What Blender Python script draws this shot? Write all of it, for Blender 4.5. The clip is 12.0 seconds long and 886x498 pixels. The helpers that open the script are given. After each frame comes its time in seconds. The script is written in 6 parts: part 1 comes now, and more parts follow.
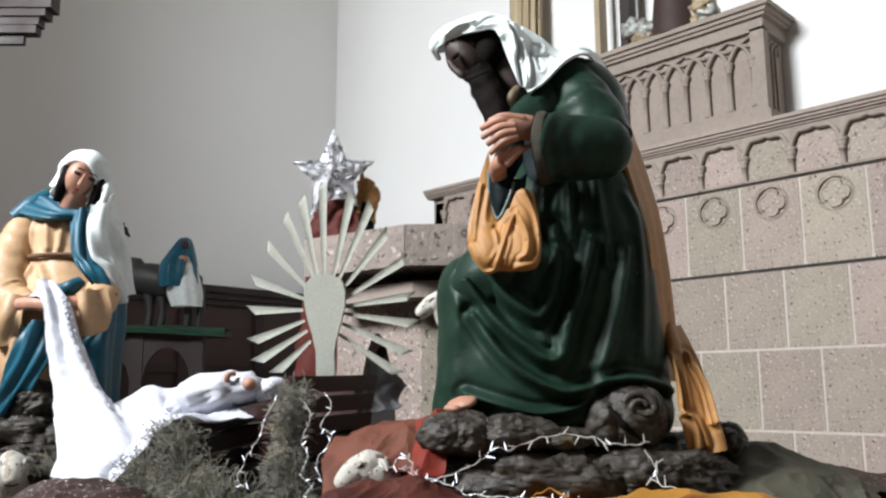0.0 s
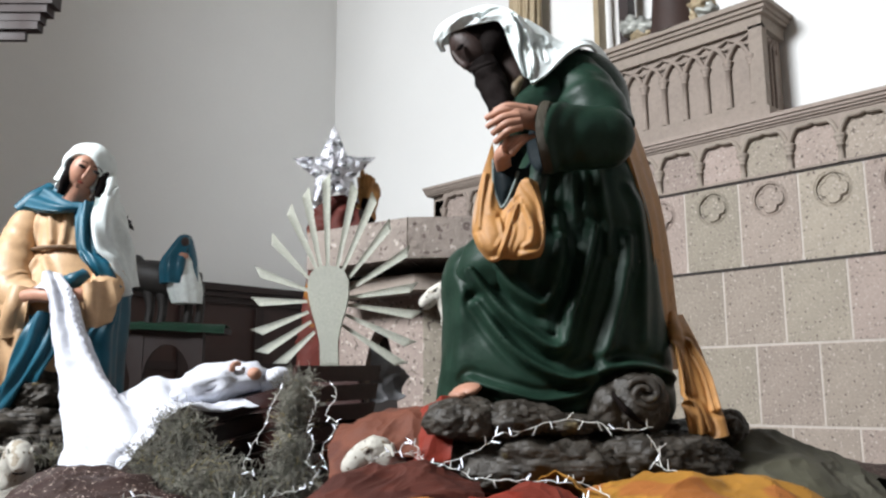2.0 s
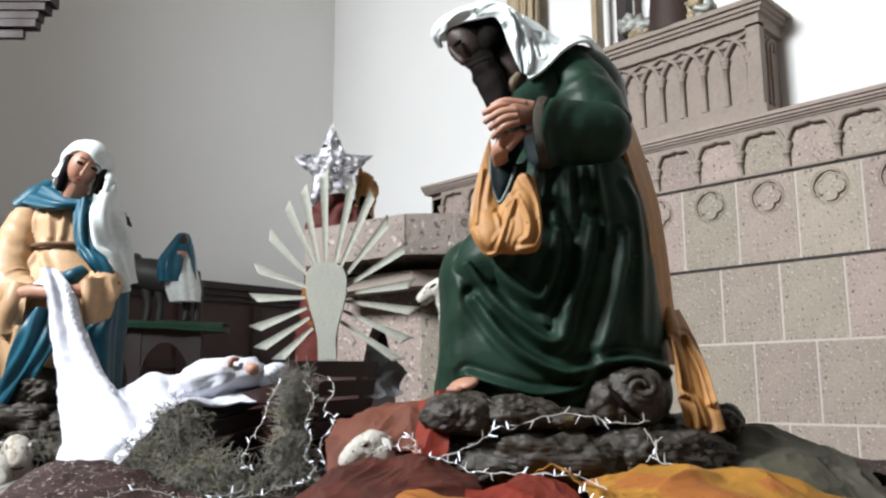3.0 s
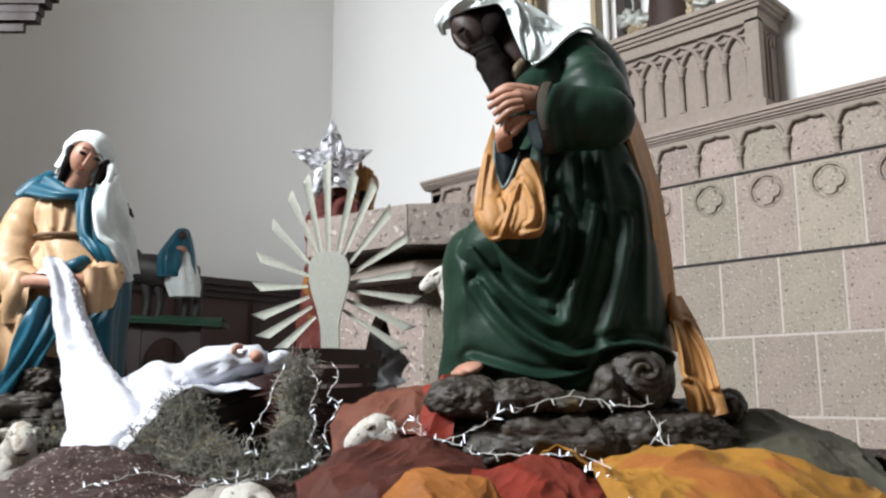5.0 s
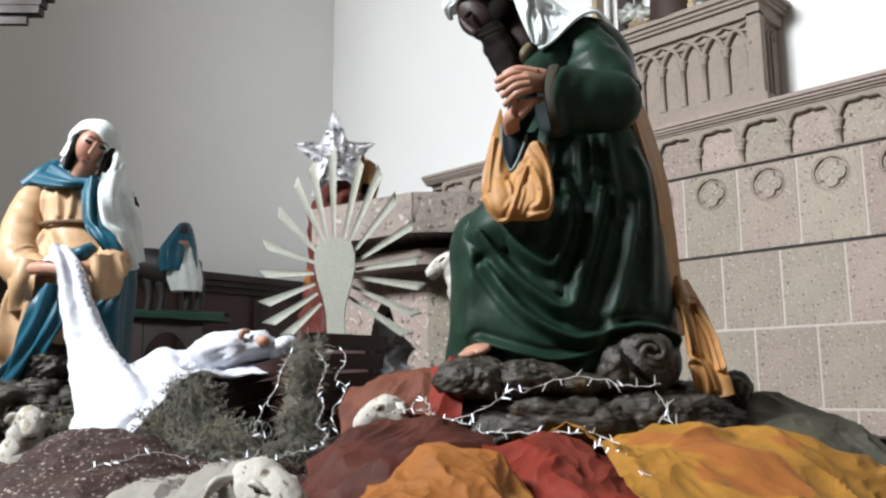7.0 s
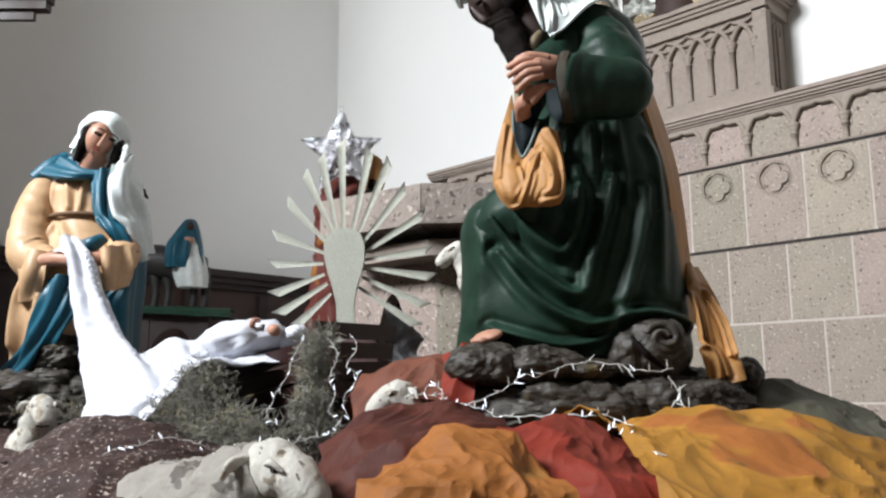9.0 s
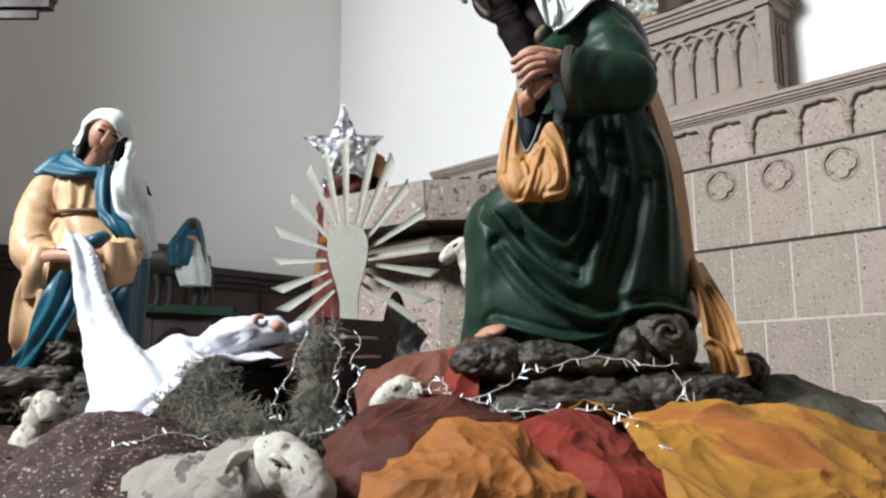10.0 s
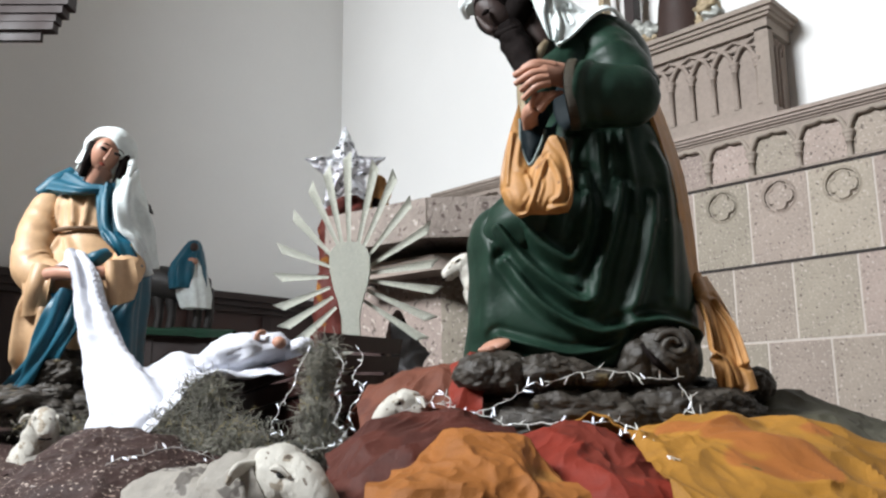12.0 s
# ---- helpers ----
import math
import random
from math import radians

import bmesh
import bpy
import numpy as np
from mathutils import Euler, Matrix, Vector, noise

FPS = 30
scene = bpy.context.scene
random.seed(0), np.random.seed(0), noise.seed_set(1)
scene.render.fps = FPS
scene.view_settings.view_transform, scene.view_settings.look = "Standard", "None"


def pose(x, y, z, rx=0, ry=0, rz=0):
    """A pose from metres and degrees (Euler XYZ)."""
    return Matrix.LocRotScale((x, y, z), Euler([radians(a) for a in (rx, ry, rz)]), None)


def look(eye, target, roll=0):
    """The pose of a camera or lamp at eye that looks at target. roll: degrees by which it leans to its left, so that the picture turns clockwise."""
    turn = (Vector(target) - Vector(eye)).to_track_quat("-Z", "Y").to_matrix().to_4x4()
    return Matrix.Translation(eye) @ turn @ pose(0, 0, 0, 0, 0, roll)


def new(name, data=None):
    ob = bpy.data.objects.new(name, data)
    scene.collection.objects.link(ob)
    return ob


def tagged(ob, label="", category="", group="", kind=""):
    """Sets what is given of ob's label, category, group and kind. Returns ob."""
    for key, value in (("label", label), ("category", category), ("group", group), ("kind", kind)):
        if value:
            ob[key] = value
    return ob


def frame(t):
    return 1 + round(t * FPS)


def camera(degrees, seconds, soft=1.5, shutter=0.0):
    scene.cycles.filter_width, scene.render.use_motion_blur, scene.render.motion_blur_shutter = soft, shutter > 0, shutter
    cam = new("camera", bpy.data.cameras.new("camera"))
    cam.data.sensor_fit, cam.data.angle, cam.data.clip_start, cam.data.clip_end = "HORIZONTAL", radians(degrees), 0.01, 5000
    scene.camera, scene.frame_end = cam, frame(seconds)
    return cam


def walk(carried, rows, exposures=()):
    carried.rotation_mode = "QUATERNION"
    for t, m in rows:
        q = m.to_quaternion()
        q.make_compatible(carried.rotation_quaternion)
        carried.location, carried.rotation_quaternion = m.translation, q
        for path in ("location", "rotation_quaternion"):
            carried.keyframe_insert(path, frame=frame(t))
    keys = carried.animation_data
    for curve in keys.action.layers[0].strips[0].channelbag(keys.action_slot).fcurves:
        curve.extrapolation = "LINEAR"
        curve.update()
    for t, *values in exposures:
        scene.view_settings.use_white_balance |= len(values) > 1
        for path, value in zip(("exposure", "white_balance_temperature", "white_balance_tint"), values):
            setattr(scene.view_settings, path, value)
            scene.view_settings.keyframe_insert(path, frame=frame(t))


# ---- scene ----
cam = camera(56.0, 12.0, soft=2.4)
walk(cam, [
    (0, pose(2.3413, -5.0639, 1.0958, 99.788, 0.215, 45.404)),
    (0.5, pose(2.3422, -5.0704, 1.0824, 99.805, 0.195, 45.369)),
    (1, pose(2.3447, -5.0728, 1.0768, 99.782, 0.212, 45.315)),
    (1.5, pose(2.3448, -5.0805, 1.0691, 99.777, 0.221, 45.273)),
    (2, pose(2.3404, -5.0885, 1.0648, 99.806, 0.238, 45.226)),
    (2.5, pose(2.3446, -5.0938, 1.0593, 99.771, 0.258, 45.158)),
    (3, pose(2.3450, -5.0902, 1.0528, 99.774, 0.259, 45.112)),
    (5, pose(2.3356, -5.1041, 1.0180, 99.720, 0.299, 44.949)),
    (5.5, pose(2.3312, -5.1094, 1.0093, 99.705, 0.301, 44.908)),
    (6, pose(2.3298, -5.1158, 1.0000, 99.708, 0.312, 44.896)),
    (6.5, pose(2.3282, -5.1198, 0.9902, 99.659, 0.324, 44.893)),
    (7, pose(2.3221, -5.1208, 0.9771, 99.652, 0.320, 44.885)),
    (9, pose(2.3068, -5.1347, 0.9447, 99.641, 0.370, 45.114)),
    (9.5, pose(2.3003, -5.1338, 0.9384, 99.618, 0.386, 45.208)),
    (10, pose(2.2996, -5.1342, 0.9341, 99.631, 0.376, 45.262)),
    (10.5, pose(2.2929, -5.1293, 0.9306, 99.858, 0.392, 45.338)),
    (11, pose(2.2928, -5.1308, 0.9242, 100.263, 0.357, 45.314)),
    (11.5, pose(2.2881, -5.1282, 0.9147, 100.851, 0.378, 45.333)),
    (12, pose(2.2842, -5.1281, 0.9067, 101.395, 0.416, 45.306)),
])

# ---- world and light ----
world = bpy.data.worlds.new("sky")
scene.world = world
world.use_nodes = True
wn = world.node_tree
sky = wn.nodes.new("ShaderNodeTexSky")
sky.sky_type = "NISHITA"
sky.sun_disc = False
sky.sun_elevation = radians(45)
sky.sun_rotation = radians(180)
wn.links.new(sky.outputs[0], wn.nodes["Background"].inputs[0])
wn.nodes["Background"].inputs[1].default_value = 0.1
scene.view_settings.exposure = 0.0


def unseen_window_light(name, size_x, size_y, watts, m, colour, spread):
    d = bpy.data.lights.new(name, "AREA")
    d.shape, d.size, d.size_y, d.energy, d.color, d.spread = "RECTANGLE", size_x, size_y, watts, colour, radians(spread)
    ob = new(name, d)
    ob.matrix_world = m
    return ob


# daylight in an assumed high nave window opening; across it an added weak fill lamp
unseen_window_light("unseen_window_light", 2.2, 1.9, 750, look((-1.2, -9.42, 6.2), (-0.2, -1.5, 2.2)), (0.928, 0.962, 1.0), 120)
unseen_window_light("unseen_window_light", 2.2, 2.4, 18, look((6.9, -5.0, 5.6), (0, -3.5, 1.4)), (0.9, 0.95, 1.0), 150)


# ---- materials ----
def material(name, colour, rough=0.6, metal=0.0, spots=(), grain=30.0, grain_amount=0.12, blotch=3.0, blotch_amount=0.2,
             bump=0.2, bump_scale=60.0, spec=0.5, coat=0.0, piece=0.0, sheen=0.0):
    """A painted or natural surface: base colour with blotches and grain, optional spots (scale, limit, colour), and a fine relief."""
    m = bpy.data.materials.new(name)
    m.use_nodes = True
    nt = m.node_tree
    b = nt.nodes["Principled BSDF"]
    geo = nt.nodes.new("ShaderNodeTexCoord")
    vec = geo.outputs["Object"]

    def noise_tex(scale, detail=4.0, roughness=0.6):
        n = nt.nodes.new("ShaderNodeTexNoise")
        n.inputs["Scale"].default_value = scale
        n.inputs["Detail"].default_value = detail
        n.inputs["Roughness"].default_value = roughness
        nt.links.new(vec, n.inputs["Vector"])
        return n

    def scaled(colour_socket, factor_socket, low, high):
        r = nt.nodes.new("ShaderNodeMapRange")
        r.inputs["From Min"].default_value, r.inputs["From Max"].default_value = 0.25, 0.75
        r.inputs["To Min"].default_value, r.inputs["To Max"].default_value = low, high
        nt.links.new(factor_socket, r.inputs["Value"])
        h = nt.nodes.new("ShaderNodeHueSaturation")
        nt.links.new(r.outputs[0], h.inputs["Value"])
        if isinstance(colour_socket, tuple):
            h.inputs["Color"].default_value = (*colour_socket, 1)
        else:
            nt.links.new(colour_socket, h.inputs["Color"])
        return h.outputs[0]

    big = noise_tex(blotch, 5.0)
    small = noise_tex(grain, 3.0, 0.7)
    c = scaled(tuple(colour), big.outputs[0], 1 - blotch_amount, 1 + blotch_amount)
    c = scaled(c, small.outputs[0], 1 - grain_amount, 1 + grain_amount)
    if piece:
        info = nt.nodes.new("ShaderNodeObjectInfo")
        r = nt.nodes.new("ShaderNodeMapRange")
        r.inputs["To Min"].default_value, r.inputs["To Max"].default_value = 1 - piece, 1 + piece
        nt.links.new(info.outputs["Random"], r.inputs["Value"])
        h = nt.nodes.new("ShaderNodeHueSaturation")
        nt.links.new(r.outputs[0], h.inputs["Value"])
        hue = nt.nodes.new("ShaderNodeMapRange")
        hue.inputs["To Min"].default_value, hue.inputs["To Max"].default_value = 0.5 - piece * 0.1, 0.5 + piece * 0.25
        mul = nt.nodes.new("ShaderNodeMath")
        mul.operation = "MULTIPLY_ADD"
        mul.inputs[1].default_value, mul.inputs[2].default_value = 7.31, 0.0
        nt.links.new(info.outputs["Random"], mul.inputs[0])
        fr = nt.nodes.new("ShaderNodeMath")
        fr.operation = "FRACT"
        nt.links.new(mul.outputs[0], fr.inputs[0])
        nt.links.new(fr.outputs[0], hue.inputs["Value"])
        nt.links.new(hue.outputs[0], h.inputs["Hue"])
        nt.links.new(c, h.inputs["Color"])
        c = h.outputs[0]
    for scale, limit, spot_colour in spots:
        v = noise_tex(scale, 2.0, 0.5)
        step = nt.nodes.new("ShaderNodeMapRange")
        step.inputs["From Min"].default_value, step.inputs["From Max"].default_value = limit, limit + 0.03
        nt.links.new(v.outputs[0], step.inputs["Value"])
        mix = nt.nodes.new("ShaderNodeMix")
        mix.data_type = "RGBA"
        nt.links.new(step.outputs[0], mix.inputs["Factor"])
        nt.links.new(c, mix.inputs["A"])
        mix.inputs["B"].default_value = (*spot_colour, 1)
        c = mix.outputs["Result"]
    nt.links.new(c, b.inputs["Base Color"])
    b.inputs["Metallic"].default_value = metal
    b.inputs["Specular IOR Level"].default_value = spec
    b.inputs["Coat Weight"].default_value = coat
    b.inputs["Coat Roughness"].default_value = 0.15
    b.inputs["Sheen Weight"].default_value = sheen
    rr = nt.nodes.new("ShaderNodeMapRange")
    rr.inputs["From Min"].default_value, rr.inputs["From Max"].default_value = 0.3, 0.7
    rr.inputs["To Min"].default_value, rr.inputs["To Max"].default_value = max(0.03, rough - 0.1), min(1, rough + 0.1)
    nt.links.new(big.outputs[0], rr.inputs["Value"])
    nt.links.new(rr.outputs[0], b.inputs["Roughness"])
    if bump:
        bn = noise_tex(bump_scale, 6.0, 0.65)
        bp = nt.nodes.new("ShaderNodeBump")
        bp.inputs["Strength"].default_value = bump
        bp.inputs["Distance"].default_value = 0.01
        nt.links.new(bn.outputs[0], bp.inputs["Height"])
        nt.links.new(bp.outputs[0], b.inputs["Normal"])
    return m


def glow(name, colour, strength):
    m = bpy.data.materials.new(name)
    m.use_nodes = True
    b = m.node_tree.nodes["Principled BSDF"]
    b.inputs["Base Color"].default_value = (0.9, 0.92, 1, 1)
    b.inputs["Emission Color"].default_value = (*colour, 1)
    b.inputs["Emission Strength"].default_value = strength
    b.inputs["Roughness"].default_value = 0.2
    return m


PLASTER = material("white plaster", (0.75, 0.75, 0.735), 0.8, bump=0.05, bump_scale=8, blotch=0.7, blotch_amount=0.03, grain_amount=0.01)
# for unseen nave walls, kept dark to cut bounced light
NAVE = material("ochre limewash", (0.3, 0.24, 0.18), 0.9, bump=0.1, blotch=1.0)
STONE = material("pinkish grey quarry stone", (0.3, 0.248, 0.213), 0.85, bump=0.5, bump_scale=40, grain=50, grain_amount=0.14, blotch=4,
                 blotch_amount=0.14, piece=0.13, spec=0.25,
                 spots=((62, 0.62, (0.46, 0.4, 0.35)), (48, 0.635, (0.11, 0.09, 0.078)), (24, 0.68, (0.2, 0.165, 0.14))))
STONE_SMOOTH = material("dressed quarry stone", (0.275, 0.228, 0.196), 0.8, bump=0.25, bump_scale=50, blotch_amount=0.12, spec=0.25, piece=0.06,
                        spots=((45, 0.7, (0.2, 0.16, 0.14)),))
# near-black colour standing in for shade in grooves and under the altar
STONE_SHADE = material("painted shade of stone gaps", (0.025, 0.02, 0.018), 0.9)
STONE_ROUGH = material("rough hewn stone", (0.27, 0.228, 0.2), 0.9, bump=1.0, bump_scale=32, blotch=6, blotch_amount=0.18, spec=0.2,
                       spots=((38, 0.61, (0.13, 0.1, 0.09)), (44, 0.64, (0.42, 0.37, 0.33))))
MORTAR = material("pale mortar", (0.46, 0.41, 0.365), 0.9, bump=0.2, blotch_amount=0.1)
WOOD_DARK = material("dark stained wood", (0.018, 0.0075, 0.006), 0.65, blotch_amount=0.3, bump=0.1, grain=14)
WOOD_RED = material("reddish brown stained wood", (0.032, 0.0125, 0.0095), 0.55, blotch_amount=0.25, bump=0.1, grain=14)
WOOD_CRIB = material("dark brown varnished wood", (0.035, 0.014, 0.012), 0.35, blotch_amount=0.3, bump=0.12, grain=20)
FLOOR = material("grey floor tiles", (0.3, 0.27, 0.25), 0.5, blotch_amount=0.2)
# unseen ceiling, its dark colour chosen to cut bounced light
CEILING = material("dark ceiling boards", (0.16, 0.1, 0.06), 0.85, bump=0.05, blotch_amount=0.04)
GREEN = material("dark green gloss paint", (0.0125, 0.031, 0.0205), 0.45, blotch=9, blotch_amount=0.35, grain_amount=0.2, bump=0.28, bump_scale=22, spec=0.17,
                 spots=((9, 0.76, (0.045, 0.042, 0.022)), (70, 0.76, (0.09, 0.1, 0.08))))
LINING = material("blackish blue sleeve lining", (0.005, 0.01, 0.0125), 0.6, spec=0.12)
RIM = material("pale blue green painted rim", (0.12, 0.16, 0.15), 0.5)
COLLAR = material("dull tan painted collar", (0.2, 0.15, 0.09), 0.6, blotch=20)
OCHRE = material("ochre painted plaster", (0.38, 0.185, 0.055), 0.6, blotch=9, blotch_amount=0.25, bump=0.15, spots=((10, 0.66, (0.3, 0.125, 0.03)), (28, 0.7, (0.2, 0.09, 0.03))))
GOLD_TRIM = material("dull gold trim", (0.034, 0.027, 0.014), 0.55, bump=0.6, bump_scale=150)
WHITE_PAINT = material("white painted plaster", (0.68, 0.74, 0.73), 0.6, blotch=8, blotch_amount=0.08, bump=0.08)
# brown of the small figures; also flesh with the hood's shade painted in
BROWN_AND_SHADED_SKIN = material("brown painted plaster and hood-shaded flesh", (0.034, 0.017, 0.013), 0.65, blotch=12, blotch_amount=0.25)
SKIN = material("flesh painted plaster", (0.42, 0.215, 0.145), 0.5, blotch=14, blotch_amount=0.18, bump=0.05)
# hair and beard paint; also painted shade in the moss and a rock crack
BEARD_AND_SHADE = material("dark brown paint and painted shade", (0.008, 0.0055, 0.005), 0.8, spec=0.08, bump=0.4, bump_scale=90)
CREAM = material("cream painted plaster", (0.5, 0.318, 0.175), 0.55, blotch=7, blotch_amount=0.14, bump=0.08)
BLUE = material("deep blue gloss paint", (0.008, 0.082, 0.128), 0.46, blotch=8, blotch_amount=0.3, spec=0.4, bump=0.08)
BELT = material("brown rope paint", (0.13, 0.07, 0.03), 0.6, bump=0.6, bump_scale=120)
LINEN = material("white cotton cloth", (0.6, 0.615, 0.67), 0.85, blotch=10, blotch_amount=0.04, bump=0.2, bump_scale=25, spec=0.2)
ROCK = material("painted papier mache rock", (0.042, 0.035, 0.027), 0.55, blotch=9, blotch_amount=0.5, bump=0.8, bump_scale=26, grain_amount=0.3,
                spots=((12, 0.66, (0.11, 0.085, 0.04)), (40, 0.73, (0.2, 0.19, 0.17))))
# the dark spots are painted reflections of the foil's creases
FOIL = material("crumpled silver foil", (0.5, 0.51, 0.54), 0.33, metal=1.0, spots=((26, 0.57, (0.16, 0.165, 0.18)),), bump=1.0, bump_scale=55, blotch_amount=0.05)
GLITTER = material("grey green glitter foam", (0.44, 0.45, 0.38), 0.55, grain=260, grain_amount=0.4, blotch_amount=0.08, bump=0.5, bump_scale=260,
                   spots=((210, 0.7, (0.75, 0.75, 0.68)),))
SHEEP = material("white plaster fleece", (0.55, 0.53, 0.47), 0.7, blotch=18, blotch_amount=0.15, bump=0.8, bump_scale=45, spots=((30, 0.6, (0.36, 0.31, 0.24)), (60, 0.66, (0.17, 0.14, 0.11))))
SHEEP_GREY = material("worn grey plaster fleece", (0.29, 0.27, 0.235), 0.7, blotch=18, blotch_amount=0.2, bump=0.9, bump_scale=40, spots=((30, 0.6, (0.13, 0.115, 0.1)), (70, 0.64, (0.33, 0.31, 0.28))))
DONKEY = material("dark grey painted plaster", (0.018, 0.016, 0.015), 0.6, blotch_amount=0.3)
MOSS = material("dry grey green moss", (0.255, 0.245, 0.205), 0.9, grain=15, grain_amount=0.4, bump=0, blotch=12, blotch_amount=0.45)
HAY = material("dry straw", (0.36, 0.29, 0.13), 0.8, bump=0, blotch_amount=0.3)
WIRE = material("clear plastic wire", (0.62, 0.63, 0.6), 0.25, bump=0, blotch_amount=0.1)
BULB = glow("lit led tip", (0.8, 0.88, 1.0), 1.2)


def paper(name, colour, second, third=(0.1, 0.05, 0.03)):
    return material(name, colour, 0.7, blotch=6, blotch_amount=0.22, grain=40, grain_amount=0.1, bump=0.5, bump_scale=22, spec=0.3,
                    spots=((5, 0.62, second), (11, 0.74, third)))


RUST = paper("rust brown crumpled paper", (0.074, 0.018, 0.011), (0.056, 0.0135, 0.0085), (0.038, 0.011, 0.007))
BROWN_RED = paper("faded brown red paper", (0.135, 0.045, 0.026), (0.1, 0.032, 0.02))
CRIMSON = paper("brick red paper", (0.19, 0.022, 0.011), (0.14, 0.02, 0.01))
ORANGE = paper("orange ochre paper", (0.29, 0.105, 0.022), (0.26, 0.115, 0.024), (0.17, 0.075, 0.02))
YELLOW = paper("mustard yellow paper", (0.32, 0.15, 0.022), (0.32, 0.11, 0.024), (0.1, 0.09, 0.025))
OLIVE = paper("dark olive paper", (0.066, 0.062, 0.045), (0.078, 0.074, 0.05))
SPECKLED = material("dark brown paper with pale specks", (0.032, 0.0125, 0.0095), 0.7, blotch=7, blotch_amount=0.3, bump=0.5, bump_scale=30,
                    spots=((100, 0.64, (0.5, 0.42, 0.36)), (50, 0.69, (0.36, 0.27, 0.22))))
GREEN_CLOTH = material("green felt", (0.006, 0.035, 0.018), 0.9, bump=0.5)
RED_PAPER = paper("red brown house paper", (0.085, 0.017, 0.012), (0.22, 0.085, 0.012))
GILT = material("gilt wood", (0.34, 0.27, 0.17), 0.5, metal=0.2, bump=0.3)
SILVER = material("tarnished silver paint", (0.36, 0.37, 0.34), 0.45, metal=0.3, bump=0.3, blotch=14, blotch_amount=0.4)
GREY_SHEET = material("dark grey sheet", (0.09, 0.09, 0.095), 0.6, bump=0.5)
BLACK = material("black", (0.012, 0.011, 0.01), 0.6, bump=0.2)

# ---- building helpers ----
BASE = {}
STAGE = pose(2.45, -5.1, 0, 0, 0, 46)  # stage axes: u to the right, v away, z up


def mesh_of(name, verts, faces, mats, slots=None, smooth=True):
    me = bpy.data.meshes.new(name)
    me.from_pydata([tuple(v) for v in verts], [], faces)
    for m in (mats if isinstance(mats, (list, tuple)) else [mats]):
        me.materials.append(m)
    if slots is not None:
        me.polygons.foreach_set("material_index", slots)
    if smooth:
        me.polygons.foreach_set("use_smooth", [True] * len(me.polygons))
    me.update()
    return me


class Shape:
    """Gathers vertices, faces and material slots for one mesh."""

    def __init__(self):
        self.v, self.f, self.s, self.mats = [], [], [], []

    def slot(self, mat):
        if mat not in self.mats:
            self.mats.append(mat)
        return self.mats.index(mat)

    def grid(self, pts, mat, close_u=False, close_v=False):
        """pts: array rows x columns x 3."""
        pts = np.asarray(pts, float)
        r, c = pts.shape[:2]
        base = len(self.v)
        self.v.extend(map(tuple, pts.reshape(-1, 3)))
        k = self.slot(mat)
        for i in range(r if close_v else r - 1):
            for j in range(c if close_u else c - 1):
                a, b = base + i * c + j, base + i * c + (j + 1) % c
                d, e = base + ((i + 1) % r) * c + j, base + ((i + 1) % r) * c + (j + 1) % c
                self.f.append((a, b, e, d))
                self.s.append(k)
        return base

    def cap(self, ring, mat, flip=False):
        base = len(self.v)
        ring = [tuple(p) for p in ring]
        self.v.extend(ring)
        idx = list(range(base, base + len(ring)))
        self.f.append(tuple(reversed(idx)) if flip else tuple(idx))
        self.s.append(self.slot(mat))

    def box(self, lo, hi, mat, m=None):
        base = len(self.v)
        for z in (lo[2], hi[2]):
            for x, y in ((lo[0], lo[1]), (hi[0], lo[1]), (hi[0], hi[1]), (lo[0], hi[1])):
                p = Vector((x, y, z))
                self.v.append(tuple(m @ p if m else p))
        for q in ((3, 2, 1, 0), (4, 5, 6, 7), (0, 1, 5, 4), (1, 2, 6, 5), (2, 3, 7, 6), (3, 0, 4, 7)):
            self.f.append(tuple(base + i for i in q))
            self.s.append(self.slot(mat))

    def prism(self, outline, mat, to3, depth):
        """outline: 2D points, counter-clockwise; to3(p, d) places them at a depth."""
        n = len(outline)
        base = len(self.v)
        for d in depth:
            self.v.extend(tuple(to3(p, d)) for p in outline)
        k = self.slot(mat)
        self.f.append(tuple(range(base, base + n)))
        self.f.append(tuple(range(base + 2 * n - 1, base + n - 1, -1)))
        self.s += [k, k]
        for i in range(n):
            j = (i + 1) % n
            self.f.append((base + j, base + i, base + n + i, base + n + j))
            self.s.append(k)

    def mesh(self, name, smooth=True, shift=(0, 0, 0)):
        sx, sy, sz = shift
        return mesh_of(name, [(a - sx, b - sy, c - sz) for a, b, c in self.v], self.f, self.mats, self.s, smooth)


def spline(points, n):
    """Catmull-Rom through the points, n samples."""
    p = np.asarray(points, float)
    if len(p) == 2:
        t = np.linspace(0, 1, n)[:, None]
        return p[0] * (1 - t) + p[1] * t
    q = np.vstack([2 * p[0] - p[1], p, 2 * p[-1] - p[-2]])
    t = np.linspace(0, len(p) - 1 - 1e-9, n)
    i = t.astype(int)
    w = (t - i)[:, None]
    a, b, c, d = q[i], q[i + 1], q[i + 2], q[i + 3]
    return 0.5 * (2 * b + (c - a) * w + (2 * a - 5 * b + 4 * c - d) * w ** 2 + (3 * b - a - 3 * c + d) * w ** 3)


